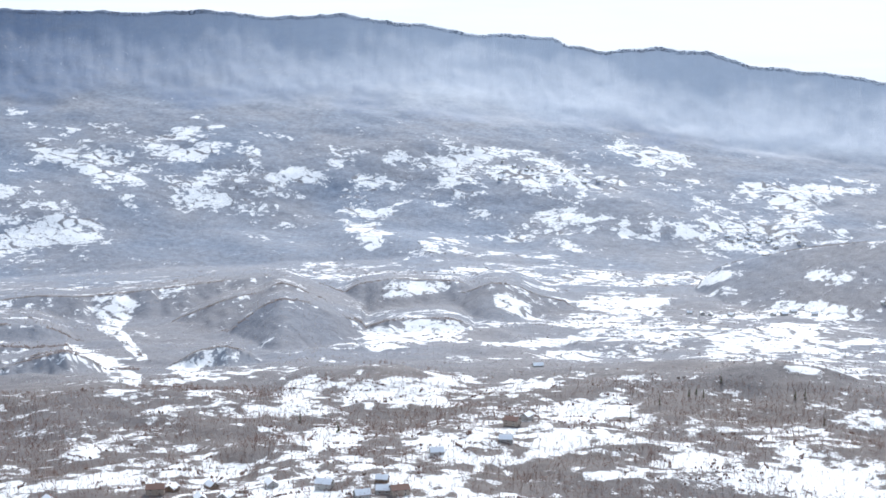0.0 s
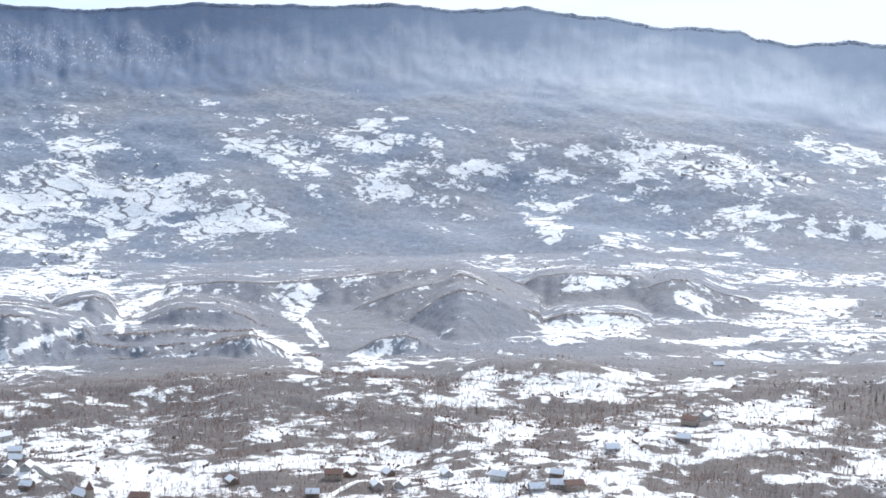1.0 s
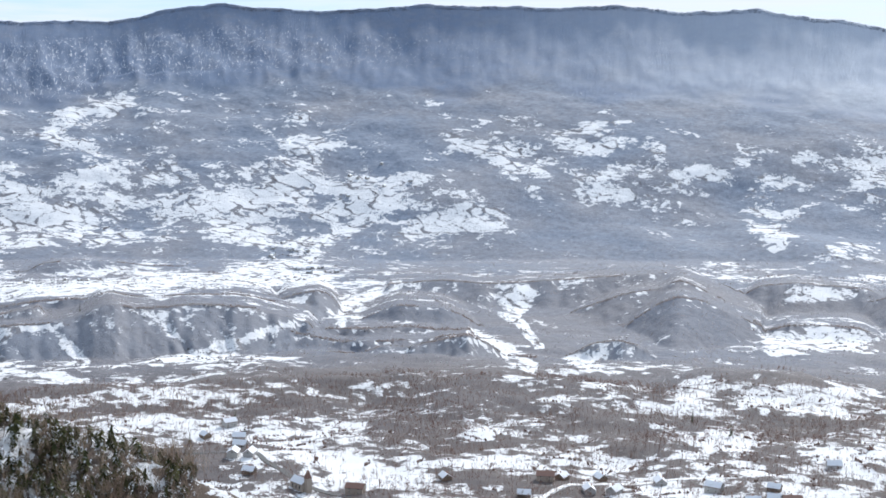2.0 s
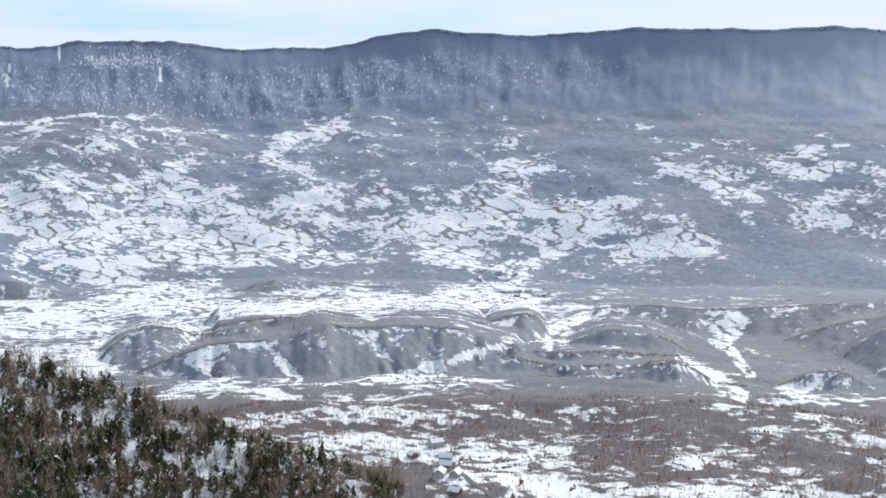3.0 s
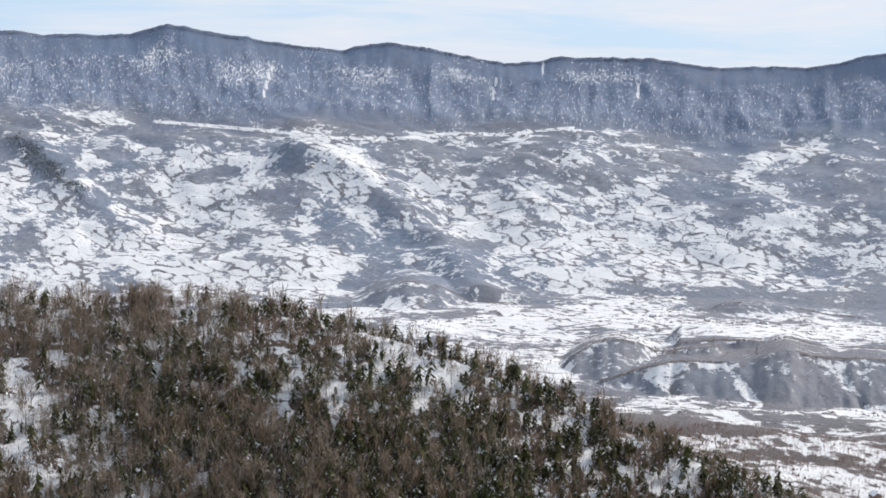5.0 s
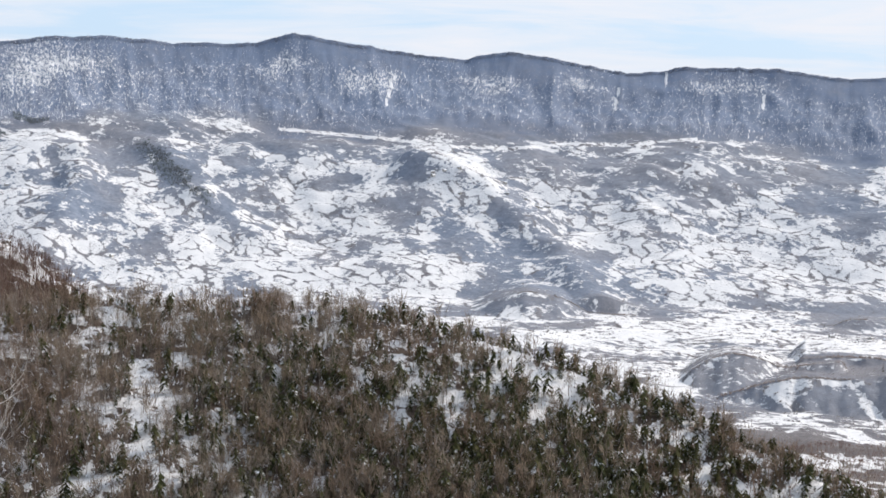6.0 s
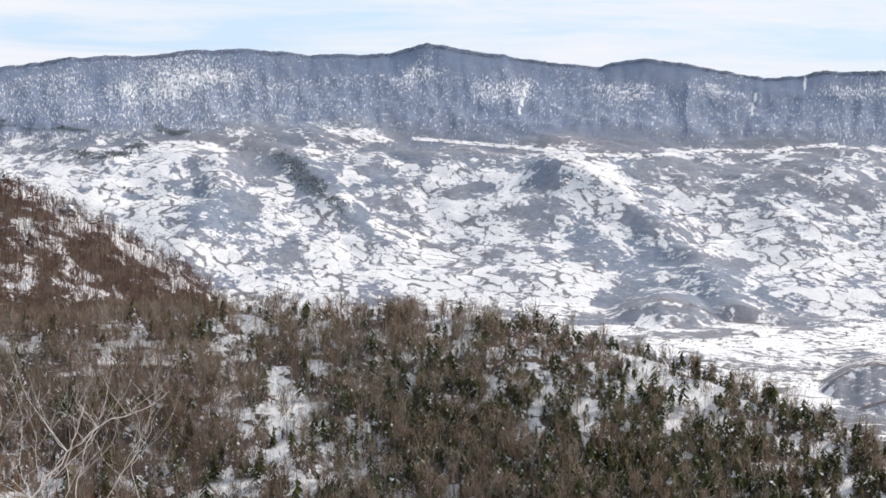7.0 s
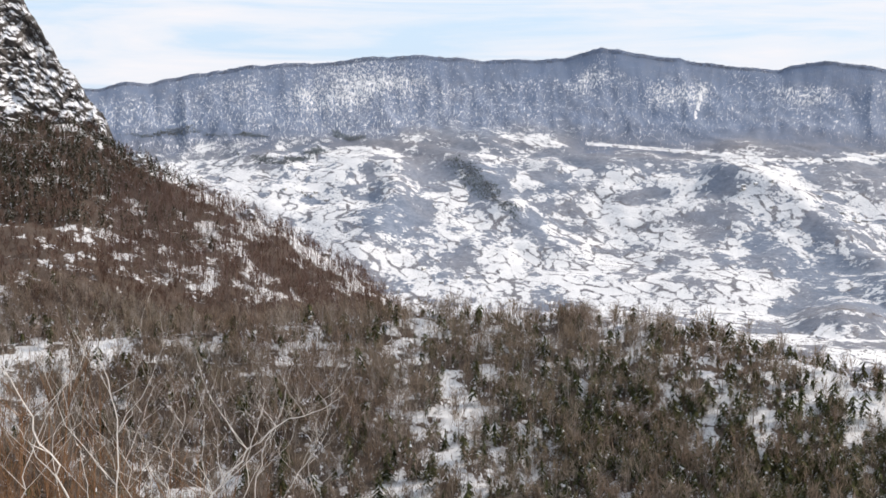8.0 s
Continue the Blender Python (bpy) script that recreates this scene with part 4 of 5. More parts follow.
# ---- woods ----
def scatter(rng, count, a0, a1, r0, r1, even=2.0):
    """Random bearings and distances over a sector, evenly by area (even=2) or by bearing and log distance (even=0)."""
    az = rng.uniform(a0, a1, count)
    u = rng.rand(count)
    r = np.sqrt(r0 * r0 + (r1 * r1 - r0 * r0) * u) if even else r0 * (r1 / r0) ** u
    return az, r


def tri_mesh(name, v, tri, mat, smooth=True):
    n, m = v.shape[:2]
    faces = (np.arange(n)[:, None, None] * m + tri[None]).reshape(-1, 3).astype(np.int32)
    me = bpy.data.meshes.new(name)
    me.vertices.add(n * m)
    me.vertices.foreach_set("co", v.astype(np.float32).ravel())
    me.loops.add(faces.size)
    me.loops.foreach_set("vertex_index", faces.ravel())
    me.polygons.add(len(faces))
    me.polygons.foreach_set("loop_start", np.arange(0, faces.size, 3, dtype=np.int32))
    me.polygons.foreach_set("use_smooth", np.full(len(faces), smooth))
    me.update(calc_edges=True)
    me.materials.append(mat)
    return me


def twig_arrays(px, py, pz, height, rng, twigs, width=0.014, trunk=True):
    """Bare trees: a thin tapered trunk, and upswept slivers of twigs that fill a vase-shaped crown."""
    n = len(px)
    v = np.zeros((n, 4 + 3 * twigs, 3))
    base = np.stack([px, py, pz], -1)
    lean = rng.normal(0, 0.05, (n, 2)) * height[:, None]
    w = 0.016 * height
    for k in range(3):
        a = k * 2.09
        v[:, k] = base + np.stack([w * math.cos(a), w * math.sin(a), -0.5 + 0 * w], -1)
    v[:, 3] = base + np.concatenate([lean, 0.95 * height[:, None]], 1)
    tri = [(0, 1, 3), (1, 2, 3), (2, 0, 3)] if trunk else []
    for k in range(twigs):
        s = rng.uniform(0.22, 0.85, n)
        a = rng.rand(n) * 6.283
        reach = height * rng.uniform(0.12, 0.40, n) * (1.25 - 0.55 * s)
        out = np.stack([np.cos(a), np.sin(a), rng.uniform(0.5, 1.3, n)], -1)
        start = rng.uniform(0, 0.8, n) * reach
        root = base + np.concatenate([lean * s[:, None], (height * s)[:, None]], 1) + out * start[:, None]
        b = a + rng.normal(0, 0.7, n)
        tip = root + np.stack([np.cos(b), np.sin(b), rng.uniform(0.5, 2.2, n)], -1) * (reach * rng.uniform(0.4, 0.8, n))[:, None]
        side = np.stack([-np.sin(b), np.cos(b), 0 * b], -1) * (width * height * rng.uniform(0.5, 1.2, n))[:, None]
        v[:, 4 + 3 * k], v[:, 5 + 3 * k], v[:, 6 + 3 * k] = root + side, root - side, tip
        tri.append((4 + 3 * k, 5 + 3 * k, 6 + 3 * k))
    return v, np.array(tri)


def twig_mesh(name, px, py, pz, height, rng, mat, twigs=16, width=0.014):
    return tri_mesh(name, *twig_arrays(px, py, pz, height, rng, twigs, width), mat, False)


def bough_arrays(px, py, pz, height, rng, boughs, girth=0.26, dome=0.0):
    """Conifers: drooping boughs in a ragged cone, or in a round pine crown (dome 1)."""
    n = len(px)
    v = np.zeros((n, 4 * boughs, 3))
    base = np.stack([px, py, pz], -1)
    tri = []
    for k in range(boughs):
        s = np.clip((k + rng.rand(n)) / boughs, 0.04, 0.99)
        a = 2.4 * k + rng.normal(0, 0.5, n)
        reach = height * girth * ((1 - dome) * (1.08 - s) ** 0.8 + dome * np.sqrt(np.clip(4 * (s - 0.12) * (1.1 - s), 0.05, 1))) * rng.uniform(0.7, 1.3, n)
        root = base + np.stack([0 * s, 0 * s, height * (0.06 + 0.94 * s)], -1)
        out = np.stack([np.cos(a), np.sin(a), 0 * a], -1)
        side = np.stack([-np.sin(a), np.cos(a), 0 * a], -1) * (0.26 * reach)[:, None]
        mid = root + out * (0.62 * reach)[:, None] - np.stack([0 * s, 0 * s, 0.22 * reach], -1)
        v[:, 4 * k], v[:, 4 * k + 1], v[:, 4 * k + 2] = root + np.stack([0 * s, 0 * s, 0.35 * reach], -1), mid + side, mid - side
        v[:, 4 * k + 3] = root + out * reach[:, None] - np.stack([0 * s, 0 * s, 0.5 * reach], -1)
        tri += [(4 * k, 4 * k + 1, 4 * k + 2), (4 * k + 1, 4 * k + 3, 4 * k + 2)]
    return v, np.array(tri)


def tuft_mesh(name, px, py, pz, height, width, rng, mat, blades=3):
    """Far bare crowns in one mesh: a few leaning open slivers each, so that light comes through."""
    n = len(px)
    v = np.zeros((n, 3 * blades, 3))
    for k in range(blades):
        a = rng.rand(n) * 6.283
        s = np.stack([np.cos(a), np.sin(a), 0 * a], -1)
        w = (width * rng.uniform(0.3, 0.6, n))[:, None]
        o = np.stack([px + rng.normal(0, 0.2, n) * width, py + rng.normal(0, 0.2, n) * width, pz - 0.4], -1)
        lift = np.stack([0 * a, 0 * a, height * rng.uniform(0.0, 0.35, n)], -1)
        v[:, 3 * k], v[:, 3 * k + 1] = o - s * w + lift, o + s * w
        v[:, 3 * k + 2] = o + np.stack([rng.normal(0, 0.3, n) * width, rng.normal(0, 0.3, n) * width, height * rng.uniform(0.75, 1.1, n)], -1)
    return tri_mesh(name, v, np.arange(3 * blades).reshape(-1, 3), mat, False)


def fan_mesh(name, px, py, pz, height, width, rng, mat):
    """Bare trees at middle distance: many thin upswept slivers each."""
    return tri_mesh(name, *twig_arrays(px, py, pz, height, rng, 8, 0.05), mat, False)


def woods(name, label, count, sector, mat, tall, wide, seed, make, hedge_width, fill=1.0, even=2.0):
    rng = np.random.RandomState(seed)
    az, r = scatter(rng, count, *sector, even)
    x, y, z, masks = relief(az, r)
    snow, haze_tint, hedge, tone = land_cover(az, r, x, y, z, masks)
    want = np.clip((0.52 - snow) * 3.2, 0.02 if sector[2] > 1000 else 0.30, fill)
    if sector[2] < 1000:
        want = np.clip((0.66 - snow) * 2.2, 0.07, fill)
    want = np.maximum(want, np.where(hedge < hedge_width, 0.85, 0.0))
    want = np.maximum(want, np.where((masks[2] > 0) & (masks[2] < 13), 0.7, 0.0))
    want = np.where((r > 4200) & (r < 4690), 0, want)
    want = np.where((r > 2900) & (r < 4200), want * np.clip((3600 - r) / 700, 0, 1), want)
    want = np.where(r > 4725, 0.8, want)
    keep = (rng.rand(count) < want) & ~(masks[0] | masks[1])
    x, y, z = x[keep], y[keep], z[keep]
    h = rng.uniform(*tall, len(x)) * (0.7 + 1.0 * np.clip(0.5 + fbm(x, y, 60, 3), 0, 1))
    ob = new(name, make(name, x, y, z, h, h * rng.uniform(*wide, len(x)), rng, mat))
    return tagged(ob, label, "woods", kind="stuff")


def hedgerows(name, label, count, sector, mat, tall, wide, seed, make, gaps=0.0):
    """Small trees strung along the field borders, where the fields lie under snow."""
    rng = np.random.RandomState(seed)
    az, r = scatter(rng, count, *sector)
    x, y = -r * np.sin(np.radians(az)), r * np.cos(np.radians(az))
    for _ in range(4):
        bx, by = bent(x, y)
        d, _, nx, ny, apart = cells(bx, by, FIELD, 3)
        d = np.where(apart, d, d - 30)
        x, y = x + nx * d / 0.75, y + ny * d / LONG
    x, y = x + rng.normal(0, 0.9, count), y + rng.normal(0, 0.9, count)
    az, r = np.degrees(np.arctan2(-x, y)), np.hypot(x, y)
    _, _, z, masks = relief(az, r)
    snow, haze_tint, hedge, tone = land_cover(az, r, x, y, z, masks)
    keep = (snow > 0.42) & apart & (hedge < 4) & (fbm(x, y, 75, 3) > gaps) & (r < 4250) & ~(masks[0] | masks[1])
    x, y, z = x[keep], y[keep], z[keep]
    h = rng.uniform(*tall, len(x))
    return tagged(new(name, make(name, x, y, z, h, h * rng.uniform(*wide, len(x)), rng, mat)), label, "hedgerow", kind="stuff")


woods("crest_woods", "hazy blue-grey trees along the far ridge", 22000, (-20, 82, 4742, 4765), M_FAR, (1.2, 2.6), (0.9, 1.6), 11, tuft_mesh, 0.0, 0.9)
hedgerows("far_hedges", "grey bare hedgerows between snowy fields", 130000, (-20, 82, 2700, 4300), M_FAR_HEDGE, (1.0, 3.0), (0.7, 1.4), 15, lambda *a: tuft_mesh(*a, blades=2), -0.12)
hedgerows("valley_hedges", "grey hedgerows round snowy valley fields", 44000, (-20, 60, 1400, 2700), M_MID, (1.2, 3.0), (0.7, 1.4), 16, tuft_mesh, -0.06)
hedgerows("lowland_hedges", "brown hedgerows round snowy village fields", 16000, (-20, 40, 850, 1450), M_LOW, (1.0, 3.0), (0.4, 0.8), 17, lambda *a: tuft_mesh(*a, blades=4), 0.0)
# Dark stands of conifers on the far slope, as bearing, dip, half-width, half-height and slant.
STANDS = [(68.8, -2.6, 1.2, 0.13, 2), (67.6, -2.35, 0.6, 0.15, -3), (73.4, -1.6, 1.6, 0.14, 2), (70.4, -1.7, 0.9, 0.10, -3), (60.9, -3.5, 1.3, 0.34, -42), (59.6, -4.6, 1.0, 0.2, -42),
          (66.0, -1.8, 0.5, 0.12, 0)]


def far_stands():
    rng = np.random.RandomState(18)
    az, r = scatter(rng, 260000, 56, 76, 3200, 4500)
    x, y, z, masks = relief(az, r)
    dip = np.degrees(np.arctan2(z, r))
    keep = laid(az + 1.6 * fbm(x, y, 130, 4), dip + 0.9 * fbm(x + 30, y, 130, 4), STANDS, 0.5) > rng.uniform(0.2, 1.5, len(az))
    x, y, z = x[keep], y[keep], z[keep]
    h = rng.uniform(2.5, 5.5, len(x))
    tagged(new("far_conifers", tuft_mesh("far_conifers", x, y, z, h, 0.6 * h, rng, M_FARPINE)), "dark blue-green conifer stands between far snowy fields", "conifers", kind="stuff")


far_stands()
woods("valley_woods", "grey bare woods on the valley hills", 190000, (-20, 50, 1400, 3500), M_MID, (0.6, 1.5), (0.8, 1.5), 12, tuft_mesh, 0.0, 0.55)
def rim_trees():
    """A dense line of small trees along the rim of each scarp."""
    rng = np.random.RandomState(19)
    az, r = [], []
    for steep, back, dist, cut, pts in RIDGES:
        n = int(80 * (pts[-1][0] - pts[0][0]))
        a = rng.uniform(pts[0][0] - 0.2, pts[-1][0] + 0.2, n)
        az.append(a), r.append(ridge_line(a, dist) + 26 * rng.rand(n) ** 1.5)
    az, r = np.concatenate(az), np.concatenate(r)
    x, y, z, masks = relief(az, r)
    keep = fbm(x, y, 60, 3) > -0.08
    x, y, z = x[keep], y[keep], z[keep]
    h = rng.uniform(1.3, 3.0, len(x))
    tagged(new("rim_trees", tuft_mesh("rim_trees", x, y, z, h, 0.8 * h, rng, M_RIM)), "brown bare trees along the rims of the valley hills", "woods", kind="stuff")


rim_trees()
woods("lowland_woods", "brown bare woods round the snowy fields", 60000, (-20, 36, 760, 1420), M_LOW, (1.6, 4.6), (0.5, 1.0), 13, fan_mesh, 0.5, 0.8)


def lowland_trees():
    """Taller bare trees scattered over the snowy fields and in small groups."""
    rng = np.random.RandomState(20)
    az, r = scatter(rng, 20000, -20, 38, 820, 1500)
    x, y, z, masks = relief(az, r)
    snow = land_cover(az, r, x, y, z, masks)[0]
    k = (rng.rand(len(x)) < np.clip(0.34 + 2.2 * fbm(x, y, 60, 3), 0.12, 0.9)) & (snow > 0.25) & ~(masks[0] | masks[1])
    x, y, z = x[k], y[k], z[k]
    h = rng.uniform(2.4, 6.0, len(x))
    tagged(new("lowland_trees", twig_mesh("lowland_trees", x, y, z, h, rng, M_LOW, 22, 0.03)), "brown bare trees scattered over the snowy fields", "trees", kind="stuff")


lowland_trees()


def hill_points(count, sector, rng, snow_max, least=0.25):
    az, r = scatter(rng, count, *sector)
    x, y, z, masks = relief(az, r)
    snow = land_cover(az, r, x, y, z, masks)[0]
    inside = masks[0] | masks[1]
    keep = inside & (rng.rand(count) < np.clip((snow_max - snow) * 3, least, 1))
    return x[keep], y[keep], z[keep]


rng = np.random.RandomState(21)
x, y, z = hill_points(6000, (27, 84, 385, 650), rng, 0.62, 0.12)
a = np.degrees(np.arctan2(-x, y))
k = rng.rand(len(x)) < np.clip(0.8 + (a - 48) / 12, 0.8, 1)
x, y, z = x[k], y[k], z[k]
tagged(new("hill_woods", twig_mesh("hill_woods", x, y, z, rng.uniform(5, 13, len(x)), rng, M_BROWN, 66, 0.011)), "brown bare winter woods on the near hill", "woods", kind="stuff")
a = np.degrees(np.arctan2(-x, y))
k = np.where((fbm(x, y, 45, 3) + rng.normal(0, 0.12, len(x)) > -0.06) & (rng.rand(len(x)) < np.clip((a - 47) / 9, 0.1, 1)))[0]
h = rng.uniform(5.0, 12.0, len(k))
tagged(new("hill_grey_woods", twig_mesh("hill_grey_woods", x[k] + 3, y[k] + 2, z[k], h, rng, M_GREYB, 80, 0.009)), "grey-brown bare woods on the near hill", "woods", kind="stuff")
x, y, z = hill_points(3200, (27, 84, 385, 650), rng, 0.8)
a = np.degrees(np.arctan2(-x, y))
k = rng.rand(len(x)) < np.clip((a - 48) / 8, 0.15, 1)
x, y, z = x[k], y[k], z[k]
tagged(new("hill_birches", twig_mesh("hill_birches", x, y, z, rng.uniform(5, 12, len(x)), rng, M_PALE, 26, 0.006)), "pale grey trunks among the brown woods", "woods", kind="stuff")
x, y, z = hill_points(8500, (56, 84, 630, 960), rng, 0.66, 0.4)
tx, ty, tz = hill_points(2600, (64, 76, 690, 840), rng, 1.3, 0.8)
tagged(new("spur_trunks", twig_mesh("spur_trunks", tx, ty, tz, rng.uniform(6, 12, len(tx)), rng, M_LOW, 14, 0.007)), "slim dark trunks standing in snow on the spur", "woods", kind="stuff")
k = rng.rand(len(x)) > 0.35 * np.clip((z + 95) / 30, 0, 1) * np.clip((np.degrees(np.arctan2(-x, y)) - 72) / 2, 0, 1)
x, y, z = x[k], y[k], z[k]
tagged(new("spur_woods", twig_mesh("spur_woods", x, y, z, rng.uniform(4, 9, len(x)), rng, M_RED, 26, 0.028)), "reddish brown bare woods on the spur", "woods", kind="stuff")
x, y, z = hill_points(6600, (27, 84, 385, 660), rng, 0.62, 0.22)
a = np.degrees(np.arctan2(-x, y))
k = rng.rand(len(x)) < np.clip(1.0 - (a - 52) / 24, 0.35, 1)
x, y, z = x[k], y[k], z[k]
h = np.where(rng.rand(len(x)) < 0.3, rng.uniform(6, 11, len(x)), rng.uniform(2.5, 6, len(x)))
x2, y2, z2 = hill_points(3600, (32, 60, 385, 560), rng, 0.5, 0.1)
x, y, z = np.append(x, x2), np.append(y, y2), np.append(z, z2)
h = np.append(h, rng.uniform(3, 8, len(x2)))
tagged(new("hill_conifers", tri_mesh("hill_conifers", *bough_arrays(x, y, z, h, rng, 34, 0.31, 0.8), M_PINE, False)), "dark green conifers among the bare woods", "conifers", kind="stuff")
x, y, z = hill_points(16000, (27, 84, 385, 650), rng, 1.2, 0.6)
tagged(new("hill_scrub", twig_mesh("hill_scrub", x, y, z, rng.uniform(1.2, 4.0, len(x)), rng, M_GREYB, 11, 0.014)), "grey-brown bare scrub standing in the snow", "scrub", kind="stuff")
x, y, z = hill_points(12000, (27, 84, 385, 640), rng, 1.2, 0.6)
tagged(new("hill_shrubs", tri_mesh("hill_shrubs", *bough_arrays(x, y, z, rng.uniform(0.8, 2.6, len(x)), rng, 7, 0.6, 0.8), M_SHRUB, False)), "snow-laden shrubs under the bare trees", "shrubs", kind="stuff")
x, y, z = hill_points(2600, (71.5, 84, 740, 930), rng, 0.8)
a = np.degrees(np.arctan2(-x, y)) + 9 * fbm(x, y, 60, 4)
k = rng.rand(len(x)) < np.clip((a - 72.0) / 3.5, 0, 1)
x, y, z = x[k], y[k], z[k]
tagged(new("foot_conifers", tri_mesh("foot_conifers", *bough_arrays(x, y, z, rng.uniform(4, 10, len(x)), rng, 20, 0.26, 0.3), M_FIR, False)), "dark conifers below the foot of the cliff", "conifers", kind="stuff")


# ---- single things ----
def part(name, data, mat, parent, label=""):
    """One mesh under a thing or a part, from a bmesh or a mesh."""
    if isinstance(data, bmesh.types.BMesh):
        me = bpy.data.meshes.new(name)
        data.to_mesh(me)
        data.free()
        me.materials.append(mat)
    else:
        me = data
    ob = new(name, me)
    ob.parent = parent
    return tagged(ob, label)


def tube(bm, points, radii, sides=5):
    """A tapering tube along points."""
    rings = []
    for k, (p, q) in enumerate(zip(points, radii)):
        p = Vector(p)
        d = (Vector(points[min(k + 1, len(points) - 1)]) - Vector(points[max(k - 1, 0)])).normalized()
        u = d.orthogonal().normalized()
        w = d.cross(u)
        rings.append([bm.verts.new(p + q * (math.cos(6.283 * s / sides) * u + math.sin(6.283 * s / sides) * w)) for s in range(sides)])
    for r0, r1 in zip(rings, rings[1:]):
        for s in range(sides):
            f = bm.faces.new((r0[s], r0[(s + 1) % sides], r1[(s + 1) % sides], r1[s]))
            f.smooth = True
    for ring in (rings[0][::-1], rings[-1]):
        bm.faces.new(ring)
    return bm


def at_ground(bearing, distance):
    x, y, z, _ = relief(np.array([float(bearing)]), np.array([float(distance)]))
    return Vector((float(x[0]), float(y[0]), float(z[0])))


ONE = np.zeros(1)


def bare_tree(height, seed, bark, twig_mat):
    r = np.random.RandomState(seed)
    thing = new("bare_tree")
    lean = r.normal(0, 0.03, 2) * height
    spine = [(lean[0] * s, lean[1] * s, height * s - 0.4 * (s == 0)) for s in (0, 0.3, 0.6, 0.92)]
    part("trunk", tube(bmesh.new(), spine, [0.020 * height, 0.015 * height, 0.010 * height, 0.003 * height]), bark, thing)
    for k in range(5):
        s, a = 0.3 + 0.11 * k, 2.4 * k + r.rand()
        p = Vector((lean[0] * s, lean[1] * s, height * s))
        d = Vector((math.cos(a), math.sin(a), 1.1)) * height * (0.28 - 0.03 * k)
        part("limb", tube(bmesh.new(), [p, p + 0.5 * d, p + d + Vector((0, 0, 0.05 * height))], [0.008 * height, 0.006 * height, 0.002 * height], 4), bark, thing)
    part("crown", tri_mesh("crown", *twig_arrays(ONE, ONE, ONE, ONE + height, r, 110, 0.016, False), twig_mat, False), twig_mat, thing)
    return thing


def conifer(height, seed, girth=0.24):
    r = np.random.RandomState(seed)
    thing = new("conifer")
    part("trunk", tube(bmesh.new(), [(0, 0, -0.4), (0, 0, 0.5 * height), (0, 0, 0.97 * height)], [0.02 * height, 0.013 * height, 0.003 * height]), M_BARK, thing)
    part("crown", tri_mesh("crown", *bough_arrays(ONE, ONE, ONE, ONE + height, r, 64, girth), M_PINE, False), M_PINE, thing)
    return thing


def spread(makers, label, category, group, places, seed, low=0.8, high=1.2):
    """Copies of a few kinds at the places, each turned and scaled on its own."""
    r = np.random.RandomState(seed)
    for k, p in enumerate(places):
        m = Matrix.Translation(p) @ Matrix.Rotation(r.rand() * 6.28, 4, "Z")
        src = makers[k % len(makers)]
        if k < len(makers):
            src.matrix_basis = m
            ob = src
        else:
            ob = copy_thing(src, m)
        f = r.uniform(low, high)
        ob.scale = (f * r.uniform(0.9, 1.15), f * r.uniform(0.9, 1.15), f)
        tagged(ob, label, category, group)


def hill_places(count, sector, seed, least):
    r = np.random.RandomState(seed)
    x, y, z = hill_points(count * 3, sector, r, least)
    return [Vector(p) for p in list(zip(x, y, z))[:count]]


spread([bare_tree(7 + k, 40 + k, M_PALE, M_BROWN) for k in range(4)], "bare winter tree with pale trunk on the snowy hill", "tree", "bare trees on the near hill",
       hill_places(190, (44, 80, 388, 470), 31, 0.8), 32)
spread([conifer(8 + 1.3 * k, 50 + k, 0.27) for k in range(3)], "dark green conifer on the snowy wooded hillside", "tree", "conifers on the near hill",
       hill_places(130, (36, 70, 388, 520), 33, 0.8), 34)
crest = [at_ground(b + 0.25 * math.sin(7 * b), curve(HILL, 2, b) + 5) for b in np.arange(31, 54, 0.45)]
spread([conifer(5.5 + 0.7 * k, 60 + k, 0.3) for k in range(3)], "dark green conifer along the snowy hill crest", "tree", "conifers along the crest", crest, 35, 0.7, 1.25)
low = [at_ground(b, d) for b, d in [(-14.7, 1371), (-15.1, 1373), (-10.7, 1361), (-11.0, 1351), (-8.0, 1254), (-11.7, 1409), (-15.9, 1288), (-16.6, 1962), (-10.4, 1350), (-9.2, 1300),
                                    (24.9, 1190), (25.3, 1240), (27.2, 1180), (6.0, 1240), (4.4, 1190)]]
spread([conifer(11, 71, 0.17), conifer(13, 72, 0.15)], "tall dark spruce above the brown woods", "tree", "spruces in the valley", low, 36)
poplar = conifer(16, 73, 0.09)
poplar.name = "poplar"
poplar.matrix_basis = Matrix.Translation(at_ground(31.5, 1900))
tagged(poplar, "tall slender dark poplar on the valley hill", "tree")


# saplings just below the lookout: stems as bearing and dip of their points, at one distance
def sight(bearing, dip, d):
    a, e = radians(bearing), radians(dip)
    return Vector((-math.sin(a), math.cos(a), math.tan(e))) * d


def crooked(points, r, amount, steps=3):
    """Points along a line with small bends added between."""
    out = []
    for p, q in zip(points, points[1:]):
        for s in range(steps):
            out.append(p.lerp(q, s / steps) + (Vector((r.gauss(0, 1), r.gauss(0, 1), r.gauss(0, 0.5))) * amount if s else Vector()))
    return out + [points[-1]]


